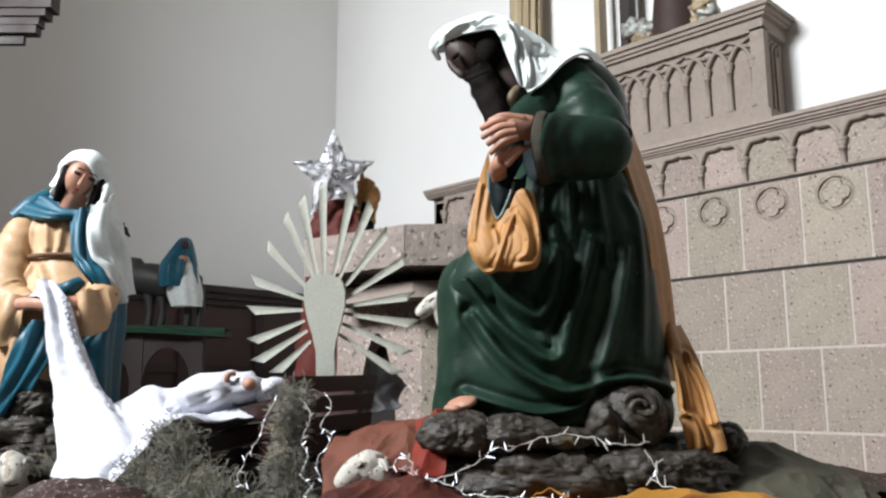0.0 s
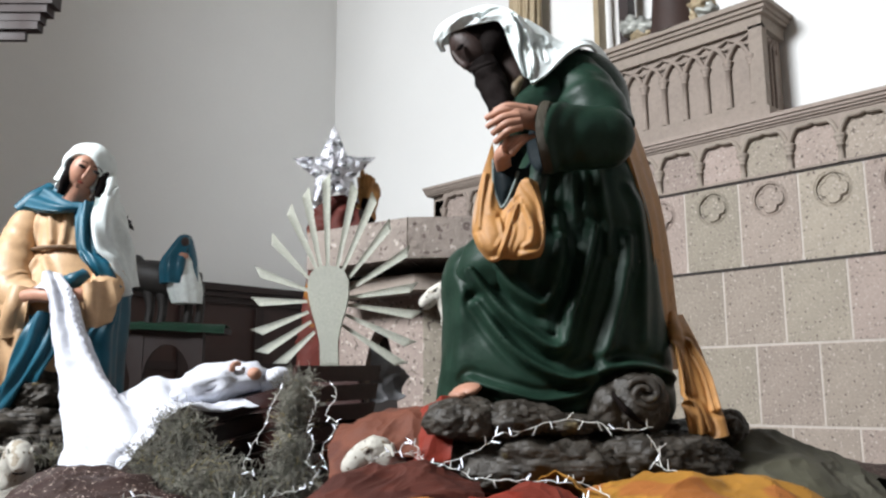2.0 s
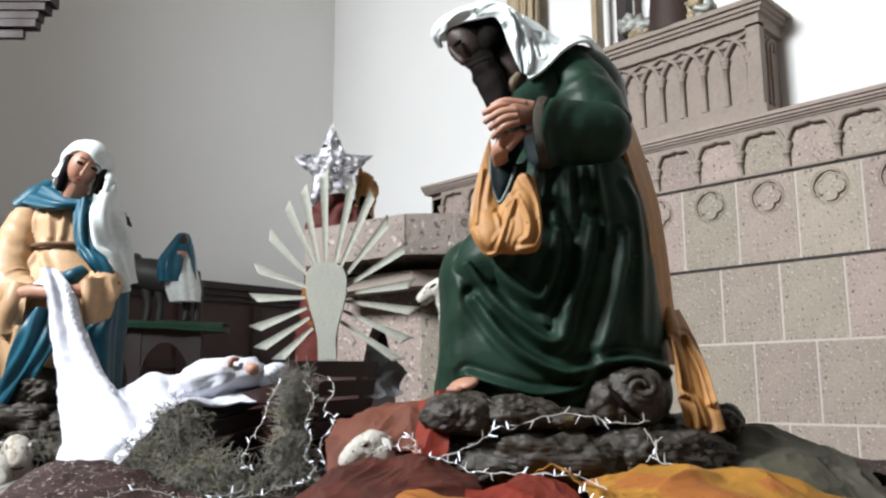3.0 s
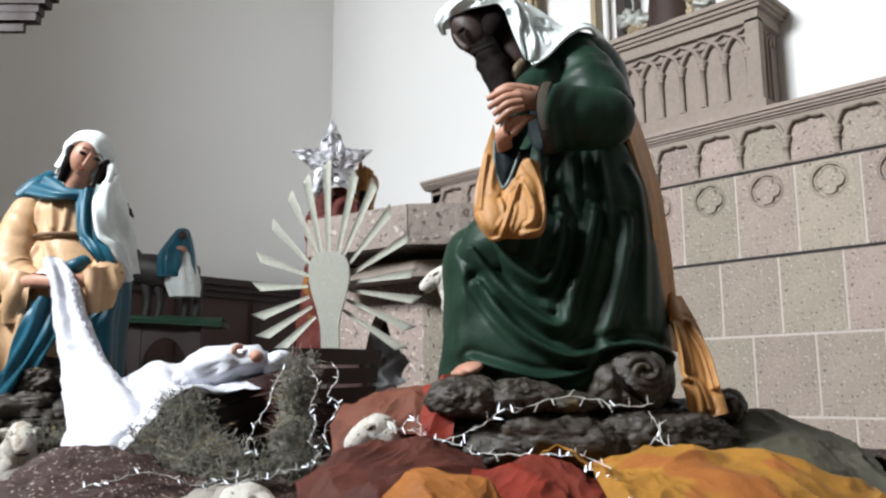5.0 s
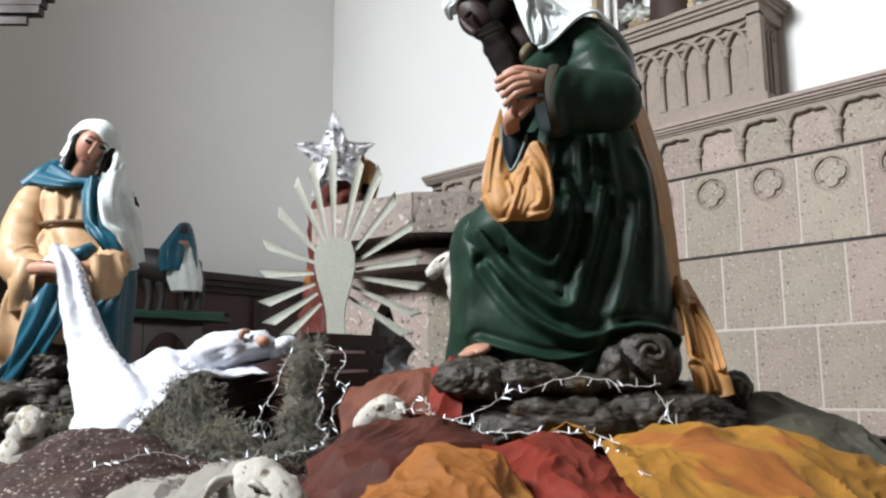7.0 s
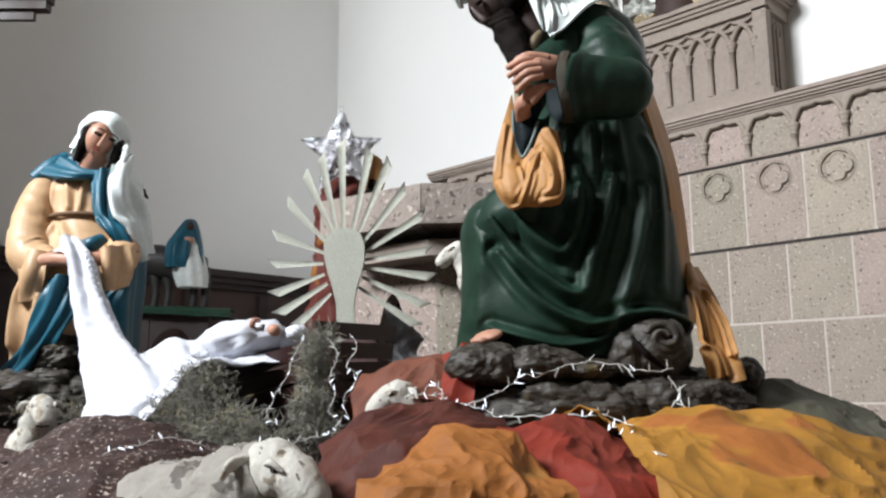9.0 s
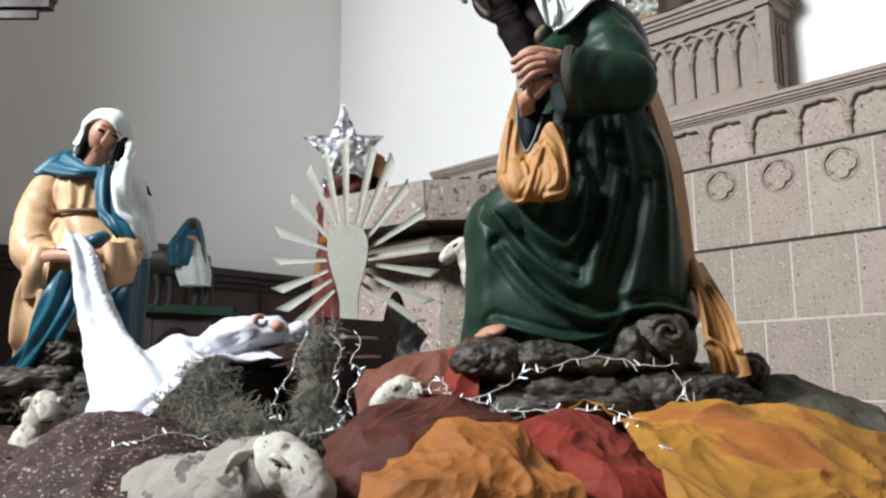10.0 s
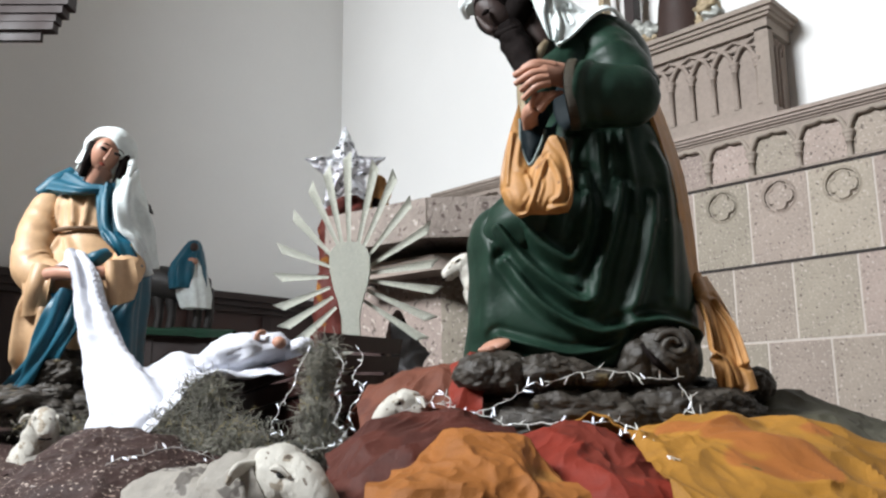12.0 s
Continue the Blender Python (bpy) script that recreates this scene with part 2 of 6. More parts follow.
def fold_relief(pts, folds, out=(0, -1, 0)):
    """Pushes points outwards along drawn folds: each is (curve of (u, z), width, height)."""
    p = np.asarray(pts, float).copy()
    flat = p.reshape(-1, 3)
    lift = np.zeros(len(flat))
    for curve, width, height in folds:
        c = spline(curve, 150)
        d2 = np.full(len(flat), 1e9)
        for a in c:
            d2 = np.minimum(d2, (flat[:, 0] - a[0]) ** 2 + (flat[:, 2] - a[1]) ** 2)
        d = np.sqrt(d2) / width
        lift += height * (np.exp(-d ** 2 * 2) - 0.35 * np.exp(-((d - 1.7) ** 2) * 2))
    return lift.reshape(p.shape[:-1])


def loft(shape, rings, mat, n=64, rows=60, folds=(), pleats=0, pleat=0.0, seed=0.0, caps=True, wobble=0.004, square=1.0):
    """rings: (u, v, z, half width, half depth[, lean]) from bottom to top, smoothly joined; folds push the front."""
    r = spline([tuple(q[:5]) for q in rings], rows)
    th = np.linspace(0, 2 * np.pi, n, endpoint=False)
    cu, su = (np.sign(w) * np.abs(w) ** square for w in (np.cos(th), np.sin(th)))
    out = np.zeros((rows, n, 3))
    for i in range(rows):
        k = 1 + pleat * np.sin(pleats * th + 1.3 * np.sin(i * 0.08 + seed) + seed) if pleats else np.ones(n)
        out[i, :, 0] = r[i, 0] + r[i, 3] * cu * k
        out[i, :, 1] = r[i, 1] + r[i, 4] * su * k
        out[i, :, 2] = r[i, 2]
    if wobble:
        for i in range(rows):
            for j in range(n):
                p = Vector(out[i, j]) * 14 + Vector((seed, seed, seed))
                w = noise.noise(p) * wobble
                out[i, j, 0] += w * math.cos(th[j])
                out[i, j, 1] += w * math.sin(th[j])
    if folds:
        lift = fold_relief(out, folds)
        facing = np.clip(-np.sin(th) * 1.6, 0, 1)[None, :]
        lift = lift * np.clip((rows - 1 - np.arange(rows)) / 9.0, 0, 1)[:, None]
        out[:, :, 1] -= lift * facing
        out[:, :, 0] += lift * facing * 0.25 * np.cos(th)[None, :]
    shape.grid(out, mat, close_u=True)
    if caps:
        shape.cap(out[0], mat, True)
        shape.cap(out[-1], mat)
    return out


def tube(shape, path, radii, mat, n=12, rows=None, flat=1.0, side=(0, 1, 0), caps=True, wobble=0.0):
    """A round or flattened limb along a path; radii along it."""
    rows = rows or max(6, len(path) * 5)
    c = spline(path, rows)
    rad = np.interp(np.linspace(0, 1, rows), np.linspace(0, 1, len(radii)), radii)
    th = np.linspace(0, 2 * np.pi, n, endpoint=False)
    out = np.zeros((rows, n, 3))
    s = Vector(side).normalized()
    for i in range(rows):
        t = Vector(c[min(i + 1, rows - 1)] - c[max(i - 1, 0)])
        if t.length < 1e-9:
            t = Vector((0, 0, 1))
        t.normalize()
        a = s - t * s.dot(t)
        if a.length < 1e-3:
            a = t.orthogonal()
        a.normalize()
        b = t.cross(a)
        for j in range(n):
            k = rad[i]
            if wobble:
                k *= 1 + wobble * noise.noise(Vector((*c[i],)) * 30 + Vector((math.cos(th[j]), math.sin(th[j]), 0)) * 1.5)
            out[i, j] = Vector(c[i]) + a * (k * flat * math.cos(th[j])) + b * (k * math.sin(th[j]))
    shape.grid(out, mat, close_u=True)
    if caps:
        shape.cap(out[0], mat, True)
        shape.cap(out[-1], mat)


def ball(shape, centre, radii, mat, m=None, n=28, rows=20, dent=0.0, scale=10.0, seed=0.0, keep=None):
    """An ellipsoid, turned by m, roughened by noise; keep(x, y, z of the unit ball) leaves openings."""
    th = np.linspace(0, 2 * np.pi, n, endpoint=False)
    ph = np.linspace(-np.pi / 2 + 0.02, np.pi / 2 - 0.02, rows)
    pts = np.zeros((rows, n, 3))
    unit = np.zeros((rows, n, 3))
    for i in range(rows):
        for j in range(n):
            d = Vector((math.cos(ph[i]) * math.cos(th[j]), math.cos(ph[i]) * math.sin(th[j]), math.sin(ph[i])))
            unit[i, j] = d
            q = Vector((d.x * radii[0], d.y * radii[1], d.z * radii[2])) * (scale * 2.0) + Vector((seed, seed * 2, 0))
            k = 1 + dent * noise.fractal(q, 0.6, 2.2, 5) if dent else 1
            p = Vector((d.x * radii[0], d.y * radii[1], d.z * radii[2])) * k
            if m:
                p = m @ p
            pts[i, j] = p + Vector(centre)
    before = len(shape.f)
    shape.grid(pts, mat, close_u=True)
    shape.cap(pts[0], mat, True)
    shape.cap(pts[-1], mat)
    if keep:
        u = unit.reshape(-1, 3)
        base = len(shape.v) - 2 * n - rows * n
        fs, ss = [], []
        for f, s in zip(shape.f[before:], shape.s[before:]):
            c = np.mean([u[i - base] if i - base < len(u) else (u[0] if i - base < len(u) + n else u[-1]) for i in f], axis=0)
            if keep(*c):
                fs.append(f)
                ss.append(s)
        shape.f[before:], shape.s[before:] = fs, ss


def hood(shape, centre, radii, opening, angle, mat, n=56, rows=44, dent=0.02, thick=0.012, seed=0.0):
    """A hood: a shell round a head, open round the given direction, its rim rolled inwards."""
    o = Vector(opening).normalized()
    e1 = o.orthogonal().normalized()
    e2 = o.cross(e1)
    edge = math.pi - radians(angle)
    th = np.linspace(0, 2 * np.pi, n, endpoint=False)
    grid = []
    steps = [(edge * k / (rows - 1), 1.0) for k in range(rows)]
    steps += [(edge + 0.05, 0.995 - thick / radii[0] * 0.3), (edge + 0.06, 0.97 - thick / radii[0]), (edge - 0.1, 0.93 - thick / radii[0]), (edge - 0.6, 0.9 - thick / radii[0])]
    for ph, k in steps:
        row = []
        for t in th:
            d = -o * math.cos(ph) + (e1 * math.cos(t) + e2 * math.sin(t)) * math.sin(max(ph, 0.02))
            w = k * (1 + dent * (noise.noise(d * 3.1 + Vector((seed, 0, 0))) + 0.6 * math.sin(t * 7 + 3 * ph + seed) * (ph / edge)))
            row.append((centre[0] + d.x * radii[0] * w, centre[1] + d.y * radii[1] * w, centre[2] + d.z * radii[2] * w))
        grid.append(row)
    shape.grid(grid, mat, close_u=True)
    shape.cap(grid[0], mat, True)


def sheet(shape, rows, mat, n=60, m=40, crumple=0.0, crease=8.0, seed=0.0, folds=(), thick=0.003, ripple=None):
    """A draped sheet through rows of control points, with creases across its normal and a real thickness."""
    ctrl = np.array([spline(r, n) for r in rows])
    pts = np.array([spline(ctrl[:, j], m) for j in range(n)]).transpose(1, 0, 2)
    du = np.gradient(pts, axis=1)
    dv = np.gradient(pts, axis=0)
    nor = np.cross(du, dv)
    nor /= np.linalg.norm(nor, axis=2, keepdims=True) + 1e-12
    if crumple:
        lift = np.zeros(pts.shape[:2])
        for i in range(pts.shape[0]):
            for j in range(pts.shape[1]):
                p = Vector(pts[i, j]) * crease + Vector((seed, seed * 1.7, seed * 0.3))
                q = p * 0.5 + noise.noise_vector(p * 0.35) * 0.5
                lift[i, j] = abs(noise.noise(q)) * 2.4 + abs(noise.noise(q * 2.1 + Vector((3, 1, 7)))) * 1.0 + abs(noise.noise(q * 4.7)) * 0.3 - 0.7
        pts = pts + nor * (lift * crumple)[..., None]
    if ripple is not None:
        s, r = np.meshgrid(np.linspace(0, 1, n), np.linspace(0, 1, m))
        pts = pts + nor * ripple(s, r)[..., None]
    if folds:
        pts = pts + np.array((0, -1, 0)) * fold_relief(pts, folds)[..., None]
    shape.grid(pts, mat)
    back = pts - nor * thick
    shape.grid(back[:, ::-1], mat)
    rim = np.vstack([pts[0], pts[1:, -1], pts[-1, -2::-1], pts[-2:0:-1, 0]])
    rim2 = np.vstack([back[0], back[1:, -1], back[-1, -2::-1], back[-2:0:-1, 0]])
    shape.grid(np.array([rim, rim2]), mat, close_u=True)
    return pts


def thing(name, base, label, category, group="", kind="", world_axes=False):
    ob = new(name)
    ob.empty_display_size = 0.1
    ob.matrix_world = Matrix.Translation(base) if world_axes else STAGE @ Matrix.Translation(base)
    BASE[ob.name] = base
    return tagged(ob, label, category, group, kind)


def part(name, shape, parent, label="", smooth=True):
    base = BASE[parent.name]
    ob = new(name, shape.mesh(name, smooth, base))
    ob.parent = parent
    BASE[ob.name] = base
    if label:
        ob["label"] = label
    return ob


def solid(name, shape, base, label, category, group="", kind="", smooth=True, world_axes=False):
    """A thing that is one mesh."""
    ob = new(name, shape.mesh(name, smooth, base))
    ob.matrix_world = Matrix.Translation(base) if world_axes else STAGE @ Matrix.Translation(base)
    BASE[ob.name] = base
    return tagged(ob, label, category, group, kind)


# ---- the church: floor, walls, ceiling ----
def room_box(name, lo, hi, mat, label, category, smooth=False):
    s = Shape()
    s.box(lo, hi, mat)
    return solid(name, s, (lo[0], lo[1], lo[2]), label, category, kind="structure", smooth=smooth, world_axes=True)


room_box("floor", (-5.6, -9.8, -0.6), (7.3, 1.0, -0.45), FLOOR, "worn grey stone floor of the nave", "floor")
room_box("sanctuary_floor", (-5.46, -4.6, -0.45), (7.0, 0.0, 0.55), FLOOR, "raised grey stone floor of the sanctuary", "floor")
room_box("wall_north", (-5.6, 0.82, -0.6), (7.3, 1.0, 8.3), PLASTER, "tall white plastered wall behind the stone retable", "wall")
room_box("wall_west", (-5.6, -9.5, -0.6), (-5.46, 0.82, 8.3), PLASTER, "tall white plastered side wall in half shade", "wall")
room_box("ceiling", (-5.6, -9.8, 8.3), (7.3, 1.0, 8.5), CEILING, "unseen dark boarded ceiling of the nave", "ceiling")


def wall_with_opening(name, axis, at, thick, span, opening, mat, label):
    """A wall from z -0.6 to 8.3 with one rectangular window opening (a, b, z0, z1)."""
    s = Shape()
    a, b, z0, z1 = opening
    for lo, hi, l, h in ((span[0], a, -0.6, 8.3), (b, span[1], -0.6, 8.3), (a, b, -0.6, z0), (a, b, z1, 8.3)):
        if axis == "y":
            s.box((lo, at, l), (hi, at + thick, h), mat)
        else:
            s.box((at, lo, l), (at + thick, hi, h), mat)
    return solid(name, s, (0, 0, 0), label, "wall", kind="structure", smooth=False, world_axes=True)


wall_with_opening("wall_south", "y", -9.8, 0.3, (-5.6, 7.3), (-2.35, -0.05, 5.2, 7.2), NAVE, "unseen limewashed nave wall with a high window opening")
wall_with_opening("wall_east", "x", 7.0, 0.3, (-9.5, 0.82), (-6.2, -3.8, 4.3, 6.9), NAVE, "unseen limewashed nave wall with a high window opening")

# added out of view to keep the window light off the west wall
room_box("chancel_pier", (-5.46, -6.2, -0.45), (-3.15, -5.4, 8.3), NAVE, "unseen limewashed pier added to shade the west wall", "pier")

# dark wooden panelling along the west wall
pan = thing("wall_panelling", (-5.46, -5, 0.55), "dark reddish brown wooden panelling with a moulded top rail", "panelling", kind="structure", world_axes=True)
s = Shape()
s.box((-5.458, -6.5, 0.55), (-5.360, 0.81, 2.05), WOOD_RED)
part("backing", s, pan, smooth=False)
s = Shape()
for x1, z0, z1 in ((-5.26, 2.11, 2.18), (-5.29, 2.05, 2.11), (-5.32, 1.99, 2.048)):
    s.box((-5.360, -6.5, z0), (x1, 0.81, z1), WOOD_DARK)
part("top_rail", s, pan, "dark moulded top rail", smooth=False)
for i in range(8):
    y = -6.3 + i * 0.86
    s = Shape()
    s.box((-5.360, y, 0.6), (-5.320, y + 0.1, 1.955), WOOD_DARK)
    part("stile", s, pan, smooth=False)
    s = Shape()
    s.box((-5.360, y + 0.1, 1.3), (-5.335, y + 0.86, 1.38), WOOD_DARK)
    part("rail", s, pan, smooth=False)


# ---- stone retable ----
def wall_prism(s, outline, mat, y_front, y_back):
    s.prism(outline, mat, lambda p, d: (p[0], d, p[1]), (y_front, y_back))


ret = thing("stone_retable", (0, 0.3, 0.55), "carved pinkish grey quarry stone retable with quatrefoils and blind arcades", "retable", kind="structure", world_axes=True)
X0, X1 = -2.95, 3.2
s = Shape()
s.box((X0 + 0.002, 0.003, 0.0), (X1, 0.81, 1.845), MORTAR)
s.box((X0 + 0.002, 0.022, 1.845), (X1, 0.81, 2.40), MORTAR)
for i in range(16):
    joint = 0.336 + (i - 8) * 0.387
    if X0 < joint < X1 - 0.05:
        s.box((joint - 0.012, 0.003, 1.845), (joint + 0.011, 0.022, 2.40), MORTAR)
s.box((X0 + 0.02, 0.05, 2.40), (X1, 0.81, 2.77), STONE_SMOOTH)
part("core", s, ret, smooth=False)
# flat dark strips painting the groove shade above and below the quatrefoil course
for z in (1.843, 2.408):
    s = Shape()
    s.box((X0 + 0.001, -0.002, z - 0.01), (X1, 0.0045, z + 0.01), STONE_SHADE)
    part("shadow_gap", s, ret, smooth=False)


def block_mesh(w, h, d, mat, bevel=0.002):
    """A dressed block with worn edges, its front at y 0, corner at the origin."""
    bm = bmesh.new()
    bmesh.ops.create_cube(bm, size=1)
    for v in bm.verts:
        v.co = Vector(((v.co.x + 0.5) * w, (v.co.y + 0.5) * d, (v.co.z + 0.5) * h))
    bmesh.ops.bevel(bm, geom=[e for e in bm.edges], offset=bevel, segments=1, affect="EDGES")
    me = bpy.data.meshes.new("block")
    bm.to_mesh(me)
    bm.free()
    me.materials.append(mat)
    return me


def place(name, me, parent, x, y, z):
    ob = new(name, me)
    ob.parent = parent
    b = BASE[parent.name]
    ob.location = (x - b[0], y - b[1], z - b[2])
    return ob


def arcade(s, x0, pitch, count, z_base, z_cap, rise, y, mat, pointed=False, col=0.017, lattice=False):
    """Blind arcade: little columns with capitals and bases, arch ribs between them."""
    th = np.linspace(0, 2 * np.pi, 10, endpoint=False)
    for i in range(count + 1):
        cx = x0 + i * pitch
        h = z_cap - z_base
        prof = [(0, 1.5), (0.012, 1.5), (0.02, 1.0), (h - 0.062, 0.92), (h - 0.06, 1.3), (h - 0.05, 1.3), (h - 0.047, 1.0), (h - 0.036, 1.15),
                (h - 0.02, 1.6), (h - 0.018, 1.35), (h - 0.01, 1.9), (h + 0.012, 2.0), (h + 0.013, 0.0)]
        s.grid([[(cx + col * r * math.cos(a), y + col * r * math.sin(a), z_base + z) for a in th] for z, r in prof], mat, close_u=True)
    for i in range(count):
        cx = x0 + (i + 0.5) * pitch
        half = pitch / 2 - 0.004
        t = np.linspace(-1, 1, 17)
        if pointed:
            zz = z_cap + 0.012 + rise * (1 - np.abs(t) ** 1.7)
        else:
            zz = z_cap + 0.012 + rise * np.minimum(1, 1.15 * (1 - np.abs(t) ** 4.5)) + 0.014 * np.maximum(0, 1 - np.abs(t) * 5)
        for w, dy in ((0.016, 0.012), (0.008, 0.022)):
            tube(s, [(cx + half * a, y - dy * 0.3, z) for a, z in zip(t, zz)], [w], mat, n=6, rows=24, side=(0, 1, 0), flat=1.5)
        if lattice:
            for sgn in (-1, 1):
                tube(s, [(cx - sgn * half, y, z_cap + rise * 0.9), (cx, y - 0.003, z_cap + rise + 0.02), (cx + sgn * half, y, z_cap + rise * 1.55)], [0.011], mat, n=6, rows=10)


def arcade_part(parent, name, x0, pitch, count, z_base, z_cap, rise, y, mat, **kw):
    s = Shape()
    arcade(s, x0, pitch, count, z_base, z_cap, rise, y, mat, **kw)
    return part(name, s, parent, smooth=True)


def spandrel(s, cx, pitch, z_cap, rise, z_top, y0, y1, mat, power):
    """The stone field above one arch, flush with the wall face."""
    t = np.linspace(-1, 1, 21)
    half = pitch / 2
    zz = z_cap + rise * np.minimum(1, 1.15 * (1 - np.abs(t) ** power))
    zz[0] = zz[-1] = z_cap
    base = [(cx + half * a, z) for a, z in zip(t, zz)]
    wall_prism(s, base + [(cx + half, z_top), (cx - half, z_top)], mat, y0, y1)


arc_pitch, arc_x0 = 0.307, -0.012
n_left = int((arc_x0 - X0) / arc_pitch)
a0 = arc_x0 - n_left * arc_pitch
count = n_left + 9
split = 4
for i in range(count):
    up = 0.085 if i < split else 0.0
    s = Shape()
    spandrel(s, a0 + (i + 0.5) * arc_pitch, arc_pitch, 2.59 + up, 0.105, 2.73 + up, 0.0, 0.05, STONE_SMOOTH, 4.5)
    part("spandrel", s, ret, smooth=False)
    s = Shape()
    s.box((a0 + i * arc_pitch + 0.002, 0.024, 2.42 + up), (a0 + (i + 1) * arc_pitch - 0.002, 0.052, 2.72 + up), STONE)
    part("panel", s, ret, smooth=False)
XS = a0 + split * arc_pitch
for x0, x1, first, number, up in ((X0, XS, a0, split, 0.085), (XS, X1, XS, count - split, 0.0)):
    arcade_part(ret, "arcade", first, arc_pitch, number, 2.42 + up, 2.58 + up, 0.1, 0.008, STONE_SMOOTH, col=0.019)
    s = Shape()
    for y, z0, z1 in ((-0.06, 2.775, 2.80), (-0.045, 2.755, 2.775), (-0.03, 2.74, 2.755), (-0.012, 2.726, 2.74)):
        s.box((x0 - (0.03 if up else -0.001), y, z0 + up), (x1, 0.81, z1 + up), STONE_SMOOTH)
    part("cornice", s, ret, "moulded stone cornice", smooth=False)
    s = Shape()
    s.box((x0 + 0.001, -0.012, 2.415), (x1, 0.05, 2.43 + up), STONE_SMOOTH)
    s.box((x0 + 0.001, 0.05, 2.4), (x1, 0.81, 2.73 + up), STONE_SMOOTH)
    part("sill", s, ret, smooth=False)

# ---- pedestal of the retable figure ----
ped = thing("stone_pedestal", (-0.7, 0.5, 2.8), "carved stone pedestal with a pointed blind arcade and moulded top", "pedestal", kind="structure", world_axes=True)
PX0, PX1, PY = -1.42, 0.0, 0.42
s = Shape()
s.box((PX0 + 0.03, PY + 0.04, 2.86), (PX1 - 0.04, 0.81, 3.72), STONE_SMOOTH)
s.box((PX0 - 0.3, PY - 0.18, 2.80), (PX1 + 0.16, 0.81, 2.90), STONE_SMOOTH)
s.box((PX0 - 0.06, PY - 0.03, 2.90), (PX1 + 0.03, 0.81, 3.02), STONE_SMOOTH)
part("body", s, ped, smooth=False)
s = Shape()
for x in (PX0, PX1 - 0.1):
    s.box((x, PY, 3.02), (x + 0.1, 0.5, 3.64), STONE_SMOOTH)
s.box((PX0 + 0.1, PY, 3.02), (PX1 - 0.1, 0.5, 3.07), STONE_SMOOTH)
part("front_frame", s, ped, smooth=False)
s = Shape()
for d, z0, z1 in ((0.0, 3.62, 3.71), (0.03, 3.71, 3.735), (0.05, 3.735, 3.765), (0.075, 3.765, 3.80), (0.05, 3.80, 3.815)):
    s.box((PX0 - d, PY - d, z0), (PX1 + d, 0.81, z1), STONE_SMOOTH)
part("top_moulding", s, ped, smooth=False)
arcade_part(ped, "arcade", PX0 + 0.1, 1.22 / 7, 7, 3.07, 3.42, 0.115, PY + 0.018, STONE_SMOOTH, pointed=True, lattice=True, col=0.019)
s = Shape()
for k in range(4):
    yy = 0.48 + k * 0.065
    tube(s, [(PX1 - 0.035, yy, 3.05), (PX1 - 0.035, yy, 3.5)], [0.014], STONE_SMOOTH, n=8)
    tube(s, [(PX1 - 0.035, yy, 3.5), (PX1 - 0.02, yy + 0.03, 3.58), (PX1 - 0.035, yy + 0.065, 3.5)], [0.01], STONE_SMOOTH, n=6)
part("side_arcade", s, ped)

# gilt carved base of the saint above the pedestal, and frame posts beside it
s = Shape()
for i in range(14):
    a = i * 0.45
    ball(s, (-0.72 + 0.42 * math.cos(a * 1.9) * (0.4 + 0.04 * i), 0.5 + 0.05 * math.sin(a), 3.87 + 0.05 * (i % 3)), (0.09, 0.07, 0.075), SILVER if i % 4 else GILT, dent=0.5, seed=i)
tube(s, [(-0.72, 0.53, 3.8), (-0.72, 0.53, 4.1), (-0.7, 0.53, 4.6)], [0.2, 0.17, 0.1], BROWN_AND_SHADED_SKIN, n=20)
solid("saint_statue", s, (-0.72, 0.53, 3.815), "carved saint statue on a scrolled silver and gilt base", "statue", world_axes=True)
for x, w in ((-1.47, 0.05), (-1.2, 0.09)):
    s = Shape()
    s.box((x - w / 2, 0.55, 2.80 if x < -1.45 else 3.815), (x + w / 2, 0.66, 5.2), GILT if w < 0.06 else WOOD_DARK)
    s.box((x - w / 2 - 0.015, 0.53, 3.815), (x + w / 2 + 0.015, 0.67, 3.9), GILT if w < 0.06 else WOOD_DARK)
    solid("frame_post", s, (x, 0.6, 3.8), "narrow gilt post beside the saint" if w < 0.06 else "dark narrow wooden post beside the saint", "post", smooth=False, world_axes=True)
s = Shape()
loft(s, [(-2.3, 0.62, 2.8, 0.15, 0.12), (-2.3, 0.62, 3.0, 0.15, 0.12), (-2.3, 0.62, 4.4, 0.15, 0.12), (-2.3, 0.62, 5.0, 0.14, 0.1), (-2.3, 0.62, 5.3, 0.06, 0.05)], GILT, n=90, pleats=13, pleat=0.12)
solid("angel_statue", s, (-2.3, 0.62, 2.8), "gilt robed statue standing on the stone ledge", "statue", world_axes=True)

# ---- dark wooden canopy and its post ----
can = thing("pulpit_canopy", (-2.75, 4.75, 0.55), "dark wooden canopy with a stepped moulded edge on a post", "canopy")
CU, CV = -2.32, 4.75
for d, z0, z1 in ((0.0, 3.36, 3.9), (0.035, 3.31, 3.36), (0.075, 3.26, 3.31), (0.09, 3.21, 3.26), (0.17, 3.15, 3.21)):
    s = Shape()
    s.box((CU - 1.0, CV + d * 0.3, z0), (CU - d, CV + 0.12 - d * 0.2, z1), WOOD_DARK)
    part("moulding", s, can, smooth=False)
s = Shape()
s.box((CU - 0.85, CV + 0.02, 0.55), (CU - 0.7, CV + 0.11, 3.16), WOOD_DARK)
part("post", s, can, smooth=False)

# ---- stone altar table ----
alt = thing("stone_altar", (0.1, 3.5, 0.55), "rough hewn grey stone altar table on arched supports", "altar")
